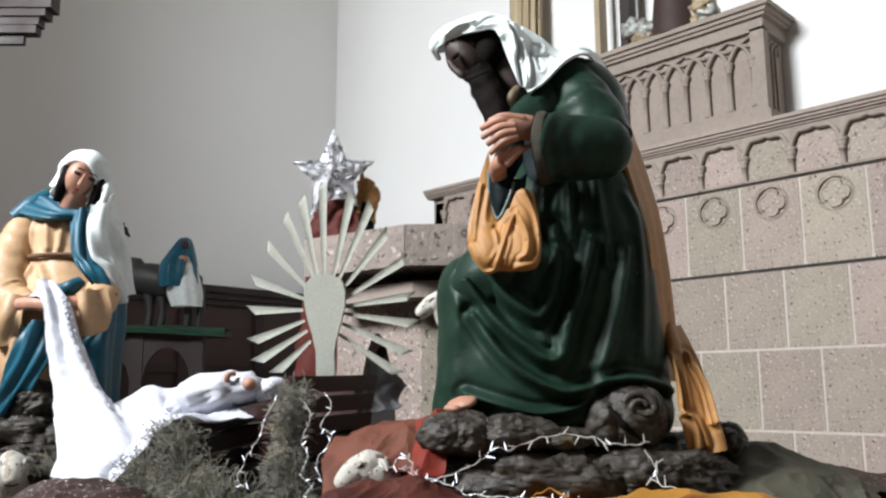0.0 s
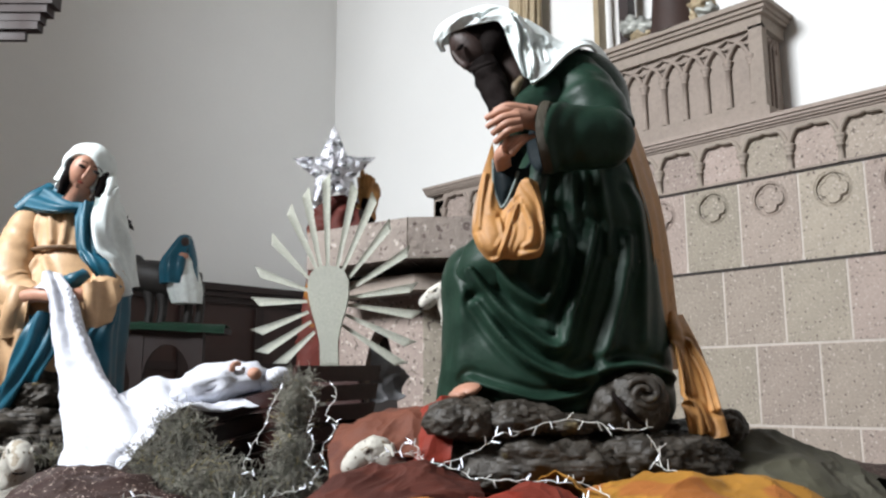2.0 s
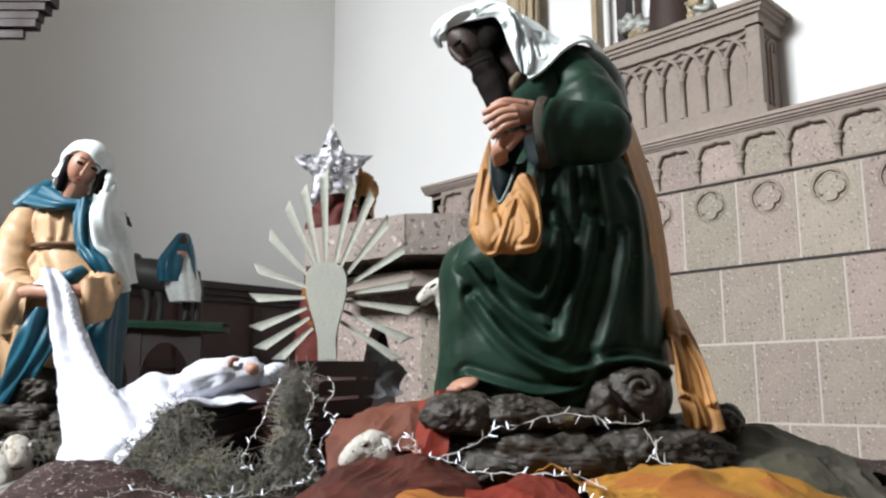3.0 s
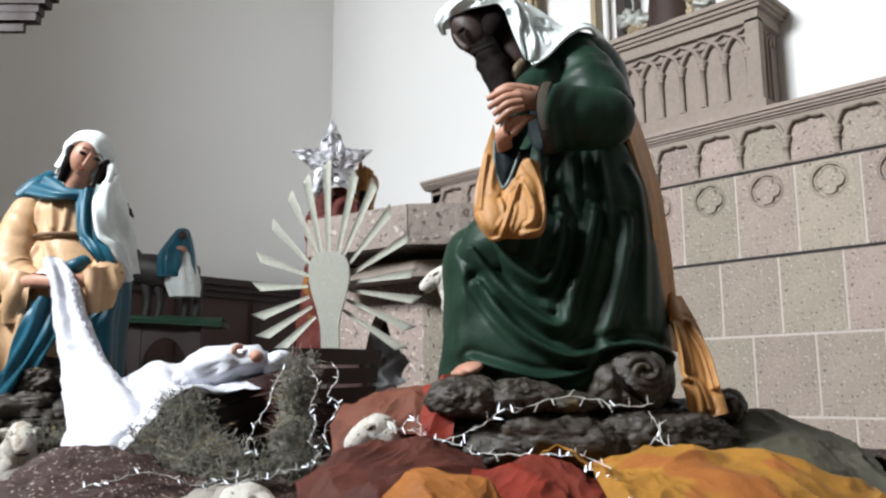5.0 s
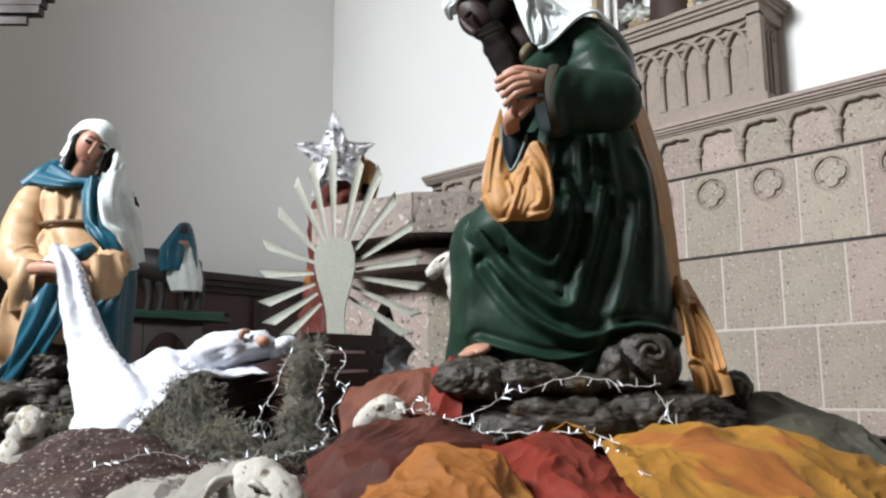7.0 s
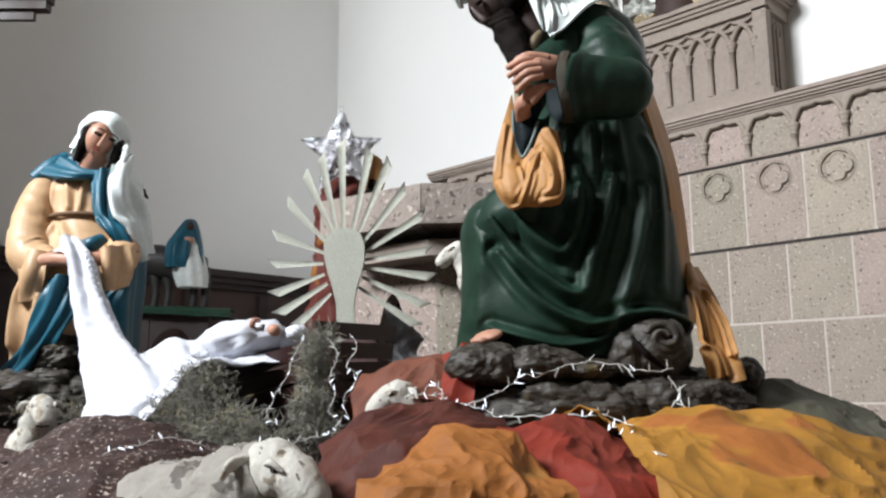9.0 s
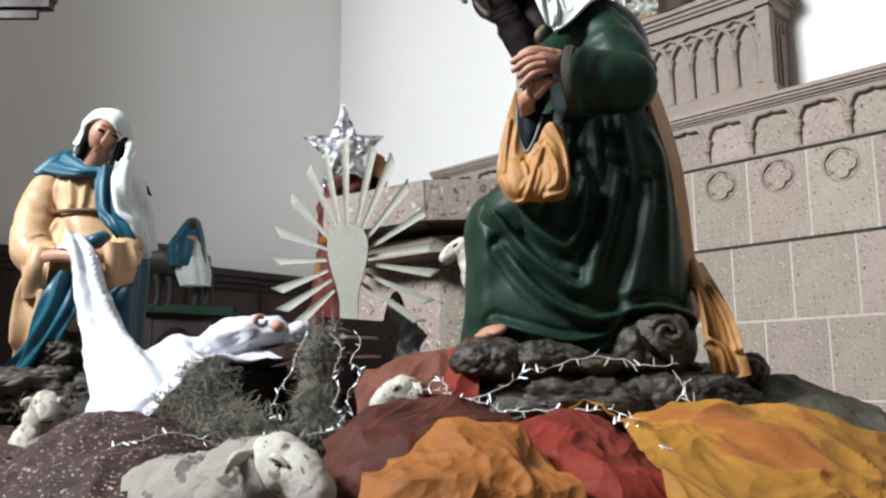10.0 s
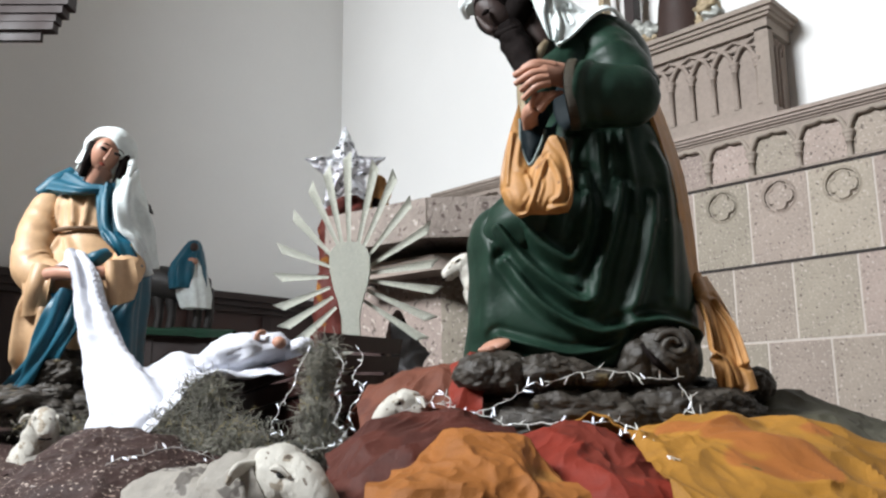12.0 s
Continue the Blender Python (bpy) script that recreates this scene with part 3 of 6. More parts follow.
for k in range(2):
    q = [((-0.56, 3.35), (-0.157, 3.052), (0.0, 3.9), (-0.3, 3.9)), ((-0.153, 3.05), (0.6, 3.01), (0.62, 3.5), (0.004, 3.9))][k]
    s = Shape()
    s.prism(q, STONE_ROUGH, lambda p, d: (p[0], p[1], d), (1.695, 1.545))
    part("slab", s, alt, smooth=False)
s = Shape()
s.box((-0.156, 3.056, 1.547), (-0.15, 3.4, 1.696), MORTAR)
part("joint", s, alt, smooth=False)


def arched_pier(s, p0, p1, z0, z1, open0, open1, spring, crown, mat, depth):
    """A wall from plan point p0 to p1 with one arched opening (fractions along it)."""
    p0, p1 = Vector(p0), Vector(p1)
    d = (p1 - p0)
    nrm = Vector((-d.y, d.x)).normalized()

    def to3(p, k):
        q = p0 + d * p[0] + nrm * k
        return (q.x, q.y, p[1])
    t = np.linspace(0, 1, 17)
    arch = [(open0 + (open1 - open0) * a, spring + (crown - spring) * max(0.0, math.sin(math.pi * a)) ** 0.6) for a in t]
    s.prism([(0, z0), (open0, z0)] + arch + [(open1, z0), (1, z0), (1, z1), (0, z1)], mat, to3, (0, depth))


s = Shape()
arched_pier(s, (-0.45, 3.57), (-0.1, 3.28), 0.55, 1.44, 0.28, 0.72, 1.0, 1.33, STONE, 0.16)
part("support", s, alt, smooth=False)
s = Shape()
arched_pier(s, (-0.1, 3.28), (0.5, 3.18), 0.55, 1.44, 0.22, 0.85, 1.0, 1.3, STONE, 0.16)
part("support", s, alt, smooth=False)
# dark boxes painting the shade seen through the support arches
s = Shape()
s.box((-0.42, 3.55, 1.43), (0.6, 3.8, 1.55), STONE_SHADE)
s.box((-0.3, 3.5, 0.55), (0.6, 3.75, 1.44), STONE_SHADE)
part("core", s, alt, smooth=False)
s = Shape()
s.prism([(-0.47, 3.42), (-0.13, 3.13), (0.5, 3.06), (0.55, 3.4), (0, 3.7)], STONE_SMOOTH, lambda p, d: (p[0], p[1], d), (1.5, 1.44))
part("bed_moulding", s, alt, smooth=False)

# ---- ground of the nativity scene ----
s = Shape()
sheet(s, [[(-2.6, 3.6, 0.95), (-1.2, 3.6, 0.9), (0, 3.5, 0.9), (0.9, 3.3, 0.86), (1.6, 3.2, 0.8)],
          [(-2.4, 2.8, 0.86), (-1.2, 2.7, 0.8), (0, 2.6, 0.82), (0.9, 2.5, 0.8), (1.6, 2.4, 0.7)],
          [(-2.0, 2.0, 0.7), (-0.8, 1.8, 0.7), (0, 1.8, 0.72), (0.8, 1.7, 0.7), (1.4, 1.7, 0.6)],
          [(-1.6, 1.2, 0.5), (-0.7, 1.1, 0.5), (0, 1.1, 0.52), (0.7, 1.1, 0.5), (1.2, 1.1, 0.45)],
          [(-1.5, 1.0, -0.45), (-0.7, 0.95, -0.45), (0, 0.95, -0.45), (0.7, 0.95, -0.45), (1.2, 1.0, -0.45)]],
      SPECKLED, 70, 60, crumple=0.02, seed=3.0)
solid("stage_cover", s, (0, 2.5, 0.5), "dark brown paper covering the stepped stage of the scene", "ground cover", kind="structure")


def paper_sheet(name, rows, mat, label, crumple=0.03, crease=13.0, seed=0.0, n=130, m=90):
    s = Shape()
    sheet(s, rows, mat, n, m, crumple=crumple * 0.8, crease=crease * 0.85, seed=seed, thick=0.002)
    return solid(name, s, tuple(rows[-1][len(rows[-1]) // 2]), label, "paper ground", group="crumpled paper hills", smooth=False)


paper_sheet("crumpled_paper", [[(-0.42, 2.45, 0.84), (-0.15, 2.5, 0.9), (0.05, 2.45, 0.9), (0.2, 2.4, 0.86)],
                               [(-0.325, 2.3, 0.957), (-0.227, 2.25, 1.013), (-0.11, 2.25, 1.038), (-0.023, 2.25, 1.033)],
                               [(-0.315, 2.12, 0.922), (-0.22, 2.1, 0.981), (-0.119, 2.1, 1.007), (-0.017, 2.1, 1.006)],
                               [(-0.316, 2, 0.872), (-0.228, 2, 0.909), (-0.126, 2, 0.927), (-0.024, 2, 0.939)]],
            BROWN_RED, "faded brown red crumpled paper heaped beside the crib", seed=1.0, crumple=0.024)
paper_sheet("crumpled_paper", [[(-0.06, 2.35, 0.98), (0.0, 2.35, 1.0), (0.08, 2.3, 1.0)],
                               [(-0.132, 2.15, 1.002), (-0.07, 2.12, 1.041), (-0.003, 2.1, 1.06)],
                               [(-0.132, 2.05, 0.927), (-0.087, 2.02, 0.963), (-0.023, 2, 0.977)],
                               [(-0.139, 1.97, 0.89), (-0.089, 1.97, 0.912), (-0.026, 1.97, 0.914)]],
            CRIMSON, "brick red crumpled paper under the kneeling statue's foot", seed=5.0, crumple=0.016)
paper_sheet("crumpled_paper", [[(-0.36, 2.0, 0.8), (-0.2, 2.0, 0.86), (-0.08, 2.0, 0.88), (0.03, 1.98, 0.84), (0.1, 1.95, 0.8)],
                               [(-0.353, 1.85, 0.821), (-0.243, 1.85, 0.894), (-0.103, 1.85, 0.922), (-0.044, 1.85, 0.91), (0.031, 1.85, 0.88)],
                               [(-0.352, 1.72, 0.792), (-0.265, 1.7, 0.835), (-0.138, 1.66, 0.856), (-0.042, 1.7, 0.859), (0.035, 1.72, 0.852)],
                               [(-0.374, 1.6, 0.736), (-0.283, 1.58, 0.757), (-0.156, 1.55, 0.778), (-0.05, 1.58, 0.783), (0.041, 1.6, 0.79)],
                               [(-0.355, 1.5, 0.662), (-0.274, 1.5, 0.678), (-0.155, 1.48, 0.698), (-0.055, 1.5, 0.702), (0.027, 1.5, 0.702)]],
            RUST, "rust brown crumpled paper hill in front of the crib", seed=7.0, crumple=0.028)
paper_sheet("crumpled_paper", [[(-0.02, 1.9, 0.8), (0.1, 1.9, 0.84), (0.2, 1.85, 0.82), (0.3, 1.8, 0.78)],
                               [(0.003, 1.72, 0.868), (0.112, 1.72, 0.885), (0.183, 1.7, 0.873), (0.273, 1.68, 0.837)],
                               [(-0.008, 1.6, 0.839), (0.103, 1.6, 0.852), (0.188, 1.58, 0.829), (0.275, 1.58, 0.809)],
                               [(-0.01, 1.48, 0.784), (0.088, 1.46, 0.794), (0.176, 1.45, 0.794), (0.286, 1.46, 0.783)],
                               [(-0.02, 1.38, 0.698), (0.072, 1.38, 0.705), (0.173, 1.38, 0.712), (0.289, 1.4, 0.707)]],
            CRIMSON, "brick red crumpled paper hill between orange and yellow paper", seed=11.0, crumple=0.024)
paper_sheet("crumpled_paper", [[(-0.2, 1.75, 0.76), (-0.1, 1.75, 0.8), (0.0, 1.72, 0.8), (0.1, 1.65, 0.76)],
                               [(-0.204, 1.55, 0.834), (-0.118, 1.55, 0.882), (-0.03, 1.55, 0.878), (0.052, 1.52, 0.843)],
                               [(-0.227, 1.46, 0.805), (-0.137, 1.44, 0.849), (-0.03, 1.44, 0.844), (0.076, 1.44, 0.813)],
                               [(-0.246, 1.38, 0.772), (-0.153, 1.36, 0.798), (-0.028, 1.36, 0.797), (0.1, 1.38, 0.777)],
                               [(-0.261, 1.3, 0.684), (-0.16, 1.3, 0.698), (-0.035, 1.3, 0.697), (0.11, 1.32, 0.692)]],
            ORANGE, "orange ochre crumpled paper hill", seed=13.0, crumple=0.026)
paper_sheet("crumpled_paper", [[(0.1, 1.95, 0.82), (0.3, 1.95, 0.85), (0.5, 1.9, 0.83), (0.75, 1.85, 0.74)],
                               [(0.166, 1.78, 0.898), (0.31, 1.77, 0.898), (0.547, 1.77, 0.899), (0.788, 1.75, 0.824)],
                               [(0.207, 1.66, 0.879), (0.326, 1.64, 0.864), (0.493, 1.62, 0.858), (0.8, 1.62, 0.763)],
                               [(0.232, 1.52, 0.832), (0.321, 1.48, 0.808), (0.459, 1.48, 0.798), (0.754, 1.48, 0.716)],
                               [(0.234, 1.38, 0.76), (0.303, 1.36, 0.746), (0.426, 1.36, 0.729), (0.718, 1.36, 0.655)]],
            YELLOW, "mustard yellow crumpled paper with orange and green paint", seed=17.0, crumple=0.026)
paper_sheet("crumpled_paper", [[(0.6, 2.5, 0.9), (0.8, 2.5, 0.9), (1.1, 2.45, 0.82), (1.4, 2.4, 0.72)],
                               [(0.713, 2.3, 0.95), (0.767, 2.3, 0.969), (0.903, 2.28, 0.927), (1.072, 2.25, 0.855)],
                               [(0.625, 2.1, 0.882), (0.708, 2.1, 0.901), (0.831, 2.08, 0.868), (1.007, 2.05, 0.804)],
                               [(0.515, 1.85, 0.82), (0.608, 1.85, 0.808), (0.722, 1.85, 0.773), (0.903, 1.85, 0.715)]],
            OLIVE, "dark olive crumpled paper hill beside the stone wall", seed=19.0, crumple=0.024)
paper_sheet("crumpled_paper", [[(-1.35, 2.4, 0.74), (-1.1, 2.45, 0.83), (-0.85, 2.4, 0.8), (-0.6, 2.3, 0.74)],
                               [(-1.173, 2.25, 0.774), (-1.031, 2.3, 0.872), (-0.821, 2.28, 0.863), (-0.612, 2.2, 0.793)],
                               [(-1.111, 2, 0.75), (-0.955, 2, 0.822), (-0.767, 2, 0.82), (-0.565, 2, 0.77)],
                               [(-0.998, 1.75, 0.711), (-0.863, 1.75, 0.762), (-0.691, 1.75, 0.771), (-0.495, 1.75, 0.738)],
                               [(-0.877, 1.5, 0.658), (-0.753, 1.5, 0.674), (-0.609, 1.5, 0.681), (-0.428, 1.5, 0.671)]],
            SPECKLED, "dark brown crumpled paper hill with pale snow specks", seed=23.0, crumple=0.02)


# ---- kneeling statue in green ----
def limb_fingers(s, knuckles, tips, mat, r=0.0105):
    for a, b in zip(knuckles, tips):
        a, b = Vector(a), Vector(b)
        mid = (a + b) / 2 + Vector((0, -0.012, 0.006))
        tube(s, [a, mid, b], [r * 1.1, r, r * 0.7], mat, n=10, rows=10)


def kneeling_statue_green():
    s = Shape()
    big = [([(0.076, 1.381), (0.124, 1.316), (0.176, 1.276), (0.199, 1.272), (0.223, 1.317), (0.242, 1.403), (0.241, 1.489)], 0.017, 0.03),
           ([(0.031, 1.36), (0.089, 1.269), (0.168, 1.198), (0.218, 1.168), (0.245, 1.185), (0.262, 1.25), (0.294, 1.346), (0.325, 1.461)], 0.017, 0.036),
           ([(0.044, 1.278), (0.115, 1.177), (0.181, 1.125), (0.253, 1.096), (0.313, 1.11), (0.383, 1.127), (0.46, 1.12), (0.531, 1.098)], 0.015, 0.03),
           ([(0.332, 1.137), (0.362, 1.223), (0.39, 1.319), (0.413, 1.434), (0.406, 1.364)], 0.02, 0.022),
           ([(0.024, 1.094), (0.114, 1.065), (0.194, 1.048), (0.274, 1.062), (0.317, 1.093)], 0.013, 0.022),
           ([(0.014, 1.362), (0.001, 1.24), (-0.009, 1.119)], 0.03, 0.012),
           ([(0.228, 1.592), (0.217, 1.541), (0.227, 1.461)], 0.013, 0.016),
           ([(0.285, 1.599), (0.279, 1.506), (0.287, 1.406)], 0.012, 0.012),
           ([(0.319, 1.604), (0.313, 1.534), (0.319, 1.463)], 0.010, 0.008),
           ([(0.349, 1.609), (0.355, 1.537), (0.368, 1.394)], 0.013, 0.010),
           ([(0.429, 1.57), (0.454, 1.507), (0.456, 1.357), (0.443, 1.188)], 0.016, 0.010),
           ([(0.247, 1.433), (0.215, 1.36), (0.192, 1.311)], 0.008, 0.01),
           ([(0.092, 1.333), (0.157, 1.243), (0.21, 1.21)], 0.009, 0.008)]
    # skirt with the raised knee
    loft(s, [(0.255, 2.26, 1.0, 0.29, 0.17), (0.25, 2.26, 1.04, 0.305, 0.2), (0.25, 2.25, 1.12, 0.297, 0.205), (0.245, 2.25, 1.25, 0.285, 0.2), (0.24, 2.24, 1.36, 0.28, 0.19),
             (0.25, 2.24, 1.42, 0.265, 0.18), (0.285, 2.24, 1.465, 0.225, 0.17), (0.315, 2.24, 1.55, 0.178, 0.155), (0.318, 2.24, 1.64, 0.15, 0.14)],
         GREEN, n=220, rows=220, folds=big, seed=1.0, square=0.85)
    # knee and thigh
    tube(s, [(0.3, 2.2, 1.4), (0.15, 2.15, 1.4), (0.07, 2.16, 1.365), (0.06, 2.24, 1.32), (0.12, 2.34, 1.28)], [0.125, 0.1, 0.083, 0.06, 0.04], GREEN, n=40, rows=50, wobble=0.1)
    # chest and shoulders
    loft(s, [(0.318, 2.24, 1.58, 0.145, 0.13), (0.315, 2.23, 1.7, 0.15, 0.14), (0.31, 2.22, 1.8, 0.155, 0.15), (0.305, 2.22, 1.88, 0.145, 0.15),
             (0.3, 2.23, 1.93, 0.115, 0.13), (0.28, 2.24, 1.955, 0.075, 0.1), (0.26, 2.25, 1.97, 0.04, 0.06)], GREEN, n=90, rows=70, seed=2.0,
         folds=[([(0.143, 1.794), (0.186, 1.831), (0.244, 1.89)], 0.01, 0.014), ([(0.178, 1.772), (0.221, 1.823), (0.244, 1.868)], 0.008, 0.012)])
    # upper arm and wide sleeve
    tube(s, [(0.294, 2.14, 1.879), (0.33, 2.07, 1.768), (0.363, 2.04, 1.683)], [0.07, 0.08, 0.075], GREEN, n=44, rows=40, wobble=0.1)
    th = np.linspace(0, 2 * np.pi, 64, endpoint=False)
    rows = []
    e0, e1 = np.array((0.354, 2, 1.665)), np.array((0.189, 1.96, 1.653))
    for t in np.linspace(0, 1, 90):
        cc = e0 + (e1 - e0) * t
        rz, rv = 0.074 + 0.01 * t ** 1.5, 0.068 + 0.01 * t
        rip = 1 + 0.05 * np.sin(9 * t ** 1.3 + 0.6 + 1.3 * np.cos(th)) * np.clip(0.5 + np.sin(th), 0, 1) * (0.4 + 0.6 * t) + 0.028 * np.sin(19 * t ** 1.5 + 3 * np.cos(th + 0.6)) * t
        rows.append(np.stack([cc[0] + 0.012 * np.cos(th * 2), cc[1] - rv * np.sin(th) * rip, cc[2] + rz * np.cos(th) * rip], 1))
    for k in (0.9, 0.62, 0.2):
        rows.insert(0, np.stack([np.full(64, e0[0] + 0.065 * math.sqrt(1 - k * k)), e0[1] - 0.068 * k * np.sin(th), e0[2] + 0.074 * k * np.cos(th)], 1))
    arr = np.array(rows)
    s.grid(arr, GREEN, close_u=True)
    s.cap(arr[0], GREEN, True)
    rim = arr[-1]
    c0 = rim.mean(0)
    s.grid(np.array([c0 + (rim - c0) * 1.02 + (0.012, 0, 0), c0 + (rim - c0) * 1.035 + (-0.004, 0, 0), rim + (-0.01, 0, 0)]), GOLD_TRIM, close_u=True)
    s.grid(np.array([rim + (-0.012, 0, 0), c0 + (rim - c0) * 0.86 + (-0.008, 0, 0), c0 + (rim - c0) * 0.6 + (0.04, 0, 0), c0 + (rim - c0) * 0.1 + (0.05, 0, 0)]), LINING, close_u=True)
    # far sleeve hanging open under the lower wrist, with a pale rim
    tube(s, [(0.262, 2.13, 1.818), (0.156, 2.08, 1.728), (0.133, 2.07, 1.646)], [0.07, 0.055, 0.03], GREEN, n=24, rows=24)
    tube(s, [(0.133, 2.07, 1.66), (0.111, 2.08, 1.609), (0.111, 2.09, 1.566)], [0.034, 0.034, 0.026], LINING, n=24, rows=24)
    sheet(s, [[(0.084, 2.05, 1.619), (0.104, 2.02, 1.602), (0.149, 2.03, 1.596), (0.172, 2.05, 1.619)], [(0.086, 2.05, 1.564), (0.103, 2.02, 1.547), (0.13, 2.02, 1.556), (0.165, 2.06, 1.573)], [(0.091, 2.05, 1.526), (0.1, 2.03, 1.502), (0.114, 2.03, 1.522), (0.159, 2.07, 1.554)]],
          LINING, 24, 24, thick=0.005)
    tube(s, [(0.083, 2.045, 1.625), (0.083, 2.04, 1.561), (0.091, 2.03, 1.519), (0.101, 2.02, 1.499), (0.114, 2.015, 1.516), (0.13, 2.01, 1.554), (0.139, 2.01, 1.585)], [0.004], RIM, n=8, rows=60)
    # crossed wrists, palms and fingers
    tube(s, [(0.209, 1.955, 1.688), (0.167, 1.935, 1.693), (0.127, 1.925, 1.693), (0.105, 1.925, 1.688)], [0.028, 0.03, 0.029, 0.014], SKIN, n=24, rows=30, flat=0.72)
    limb_fingers(s, [(0.136, 1.918, 1.706), (0.133, 1.912, 1.69), (0.135, 1.912, 1.677), (0.14, 1.916, 1.666)],
                 [(0.059, 1.94, 1.693), (0.061, 1.935, 1.67), (0.073, 1.935, 1.654), (0.079, 1.94, 1.634)], SKIN, 0.0095)
    tube(s, [(0.153, 1.92, 1.708), (0.108, 1.915, 1.714), (0.078, 1.93, 1.708)], [0.012, 0.009, 0.006], SKIN, n=12, rows=14)
    tube(s, [(0.107, 2.03, 1.599), (0.1, 1.985, 1.614), (0.11, 1.965, 1.625)], [0.02, 0.021, 0.018], SKIN, n=16, rows=14, flat=0.75)
    limb_fingers(s, [(0.102, 1.96, 1.623), (0.109, 1.955, 1.625), (0.115, 1.95, 1.619), (0.118, 1.95, 1.611)],
                 [(0.112, 1.945, 1.649), (0.134, 1.935, 1.646), (0.154, 1.93, 1.647), (0.17, 1.93, 1.648)], SKIN, 0.008)
    # ochre mantle slung over the arm
    sheet(s, [[(0.083, 2.08, 1.675), (0.087, 2.06, 1.58), (0.1, 2.03, 1.489), (0.13, 2, 1.512), (0.151, 1.99, 1.558), (0.179, 2, 1.551)],
              [(0.06, 2.06, 1.587), (0.076, 2.03, 1.513), (0.101, 2.01, 1.469), (0.137, 1.985, 1.477), (0.163, 1.972, 1.487), (0.187, 1.99, 1.489)],
              [(0.04, 2.04, 1.492), (0.067, 2, 1.451), (0.102, 1.985, 1.432), (0.136, 1.975, 1.426), (0.166, 1.962, 1.424), (0.19, 1.98, 1.44)],
              [(0.039, 2.03, 1.44), (0.059, 1.99, 1.405), (0.095, 1.98, 1.392), (0.127, 1.975, 1.387), (0.159, 1.967, 1.383), (0.187, 1.98, 1.402)],
              [(0.051, 2.05, 1.408), (0.077, 2.01, 1.371), (0.099, 2, 1.379), (0.129, 2, 1.379), (0.158, 1.99, 1.378), (0.18, 2, 1.384)]], OCHRE, 90, 80, thick=0.01,
          folds=[([(0.045, 1.43), (0.061, 1.387), (0.08, 1.375), (0.098, 1.395), (0.117, 1.444), (0.14, 1.497)], 0.006, 0.009),
                 ([(0.157, 1.551), (0.178, 1.486), (0.182, 1.42), (0.17, 1.388), (0.14, 1.38)], 0.006, 0.010),
                 ([(0.146, 1.506), (0.163, 1.447), (0.161, 1.407), (0.146, 1.392)], 0.005, 0.006), ([(0.091, 1.457), (0.099, 1.424), (0.086, 1.398)], 0.006, 0.004),
                 ([(0.131, 1.504), (0.126, 1.437), (0.112, 1.395)], 0.006, 0.004), ([(0.066, 1.584), (0.055, 1.497), (0.05, 1.441)], 0.005, 0.006),
                 ([(0.08, 1.57), (0.071, 1.49), (0.083, 1.475)], 0.006, 0.004)])
    # mantle down the back and its tail over the rocks
    sheet(s, [[(0.407, 2.28, 1.897), (0.453, 2.36, 1.923), (0.474, 2.44, 1.956)], [(0.42, 2.15, 1.713), (0.482, 2.3, 1.761), (0.542, 2.46, 1.811)],
              [(0.464, 2.15, 1.548), (0.531, 2.3, 1.584), (0.594, 2.46, 1.621)], [(0.485, 2.15, 1.431), (0.549, 2.3, 1.458), (0.614, 2.46, 1.486)],
              [(0.489, 2.15, 1.301), (0.559, 2.3, 1.319), (0.624, 2.46, 1.337)], [(0.497, 2.15, 1.188), (0.564, 2.3, 1.197), (0.629, 2.46, 1.207)],
              [(0.501, 2.15, 1.119), (0.563, 2.3, 1.123), (0.628, 2.46, 1.127)]], OCHRE, 30, 60, thick=0.01,
          ripple=lambda a, b: 0.005 * np.sin(a * 14 + b * 2))
    sheet(s, [[(0.541, 2.24, 1.252), (0.559, 2.25, 1.259), (0.582, 2.29, 1.257)], [(0.536, 2.2, 1.191), (0.556, 2.18, 1.197), (0.598, 2.24, 1.189)], [(0.535, 2.15, 1.132), (0.559, 2.13, 1.132), (0.606, 2.18, 1.126)],
              [(0.531, 2.11, 1.063), (0.561, 2.09, 1.068), (0.616, 2.15, 1.063)], [(0.535, 2.08, 1.008), (0.567, 2.06, 1.011), (0.62, 2.12, 1.002)],
              [(0.556, 2.07, 0.961), (0.577, 2.05, 0.956), (0.625, 2.1, 0.959)]], OCHRE, 60, 90, thick=0.016, ripple=lambda a, b: 0.012 * np.sin(a * 11 + b * 2.5 + 0.8) * (0.4 + b),
          folds=[([(0.54, 1.174), (0.538, 1.104), (0.535, 1.043)], 0.007, 0.02), ([(0.566, 1.182), (0.589, 1.104), (0.591, 1.023)], 0.009, 0.022),
                 ([(0.535, 1.043), (0.554, 1.024), (0.565, 0.972)], 0.008, 0.016)])
    # foot
    ball(s, (0.014, 2.08, 1.071), (0.034, 0.045, 0.015), SKIN, pose(0, 0, 0, 0, -22, 30))
    for k in range(4):
        ball(s, Vector((-0.015, 2.05, 1.062)) + Vector((0.005 * k, -0.012 * k + 0.02, -0.002)), (0.013, 0.008, 0.008), SKIN, n=12, rows=10)
    # head bowed forward: skull, brow, cheeks, nose, hair, moustache and beard
    turn = pose(0, 0, 0, 0, -40, 0)
    ball(s, (0.055, 2.17, 1.981), (0.078, 0.072, 0.066), BEARD_AND_SHADE, turn, n=44, rows=30)
    # face and neck darker than the hands: the hood's shade is in the colour
    ball(s, (0.036, 2.15, 1.947), (0.042, 0.056, 0.072), BROWN_AND_SHADED_SKIN, pose(0, 0, 0, 0, -42, 0), n=44, rows=30)
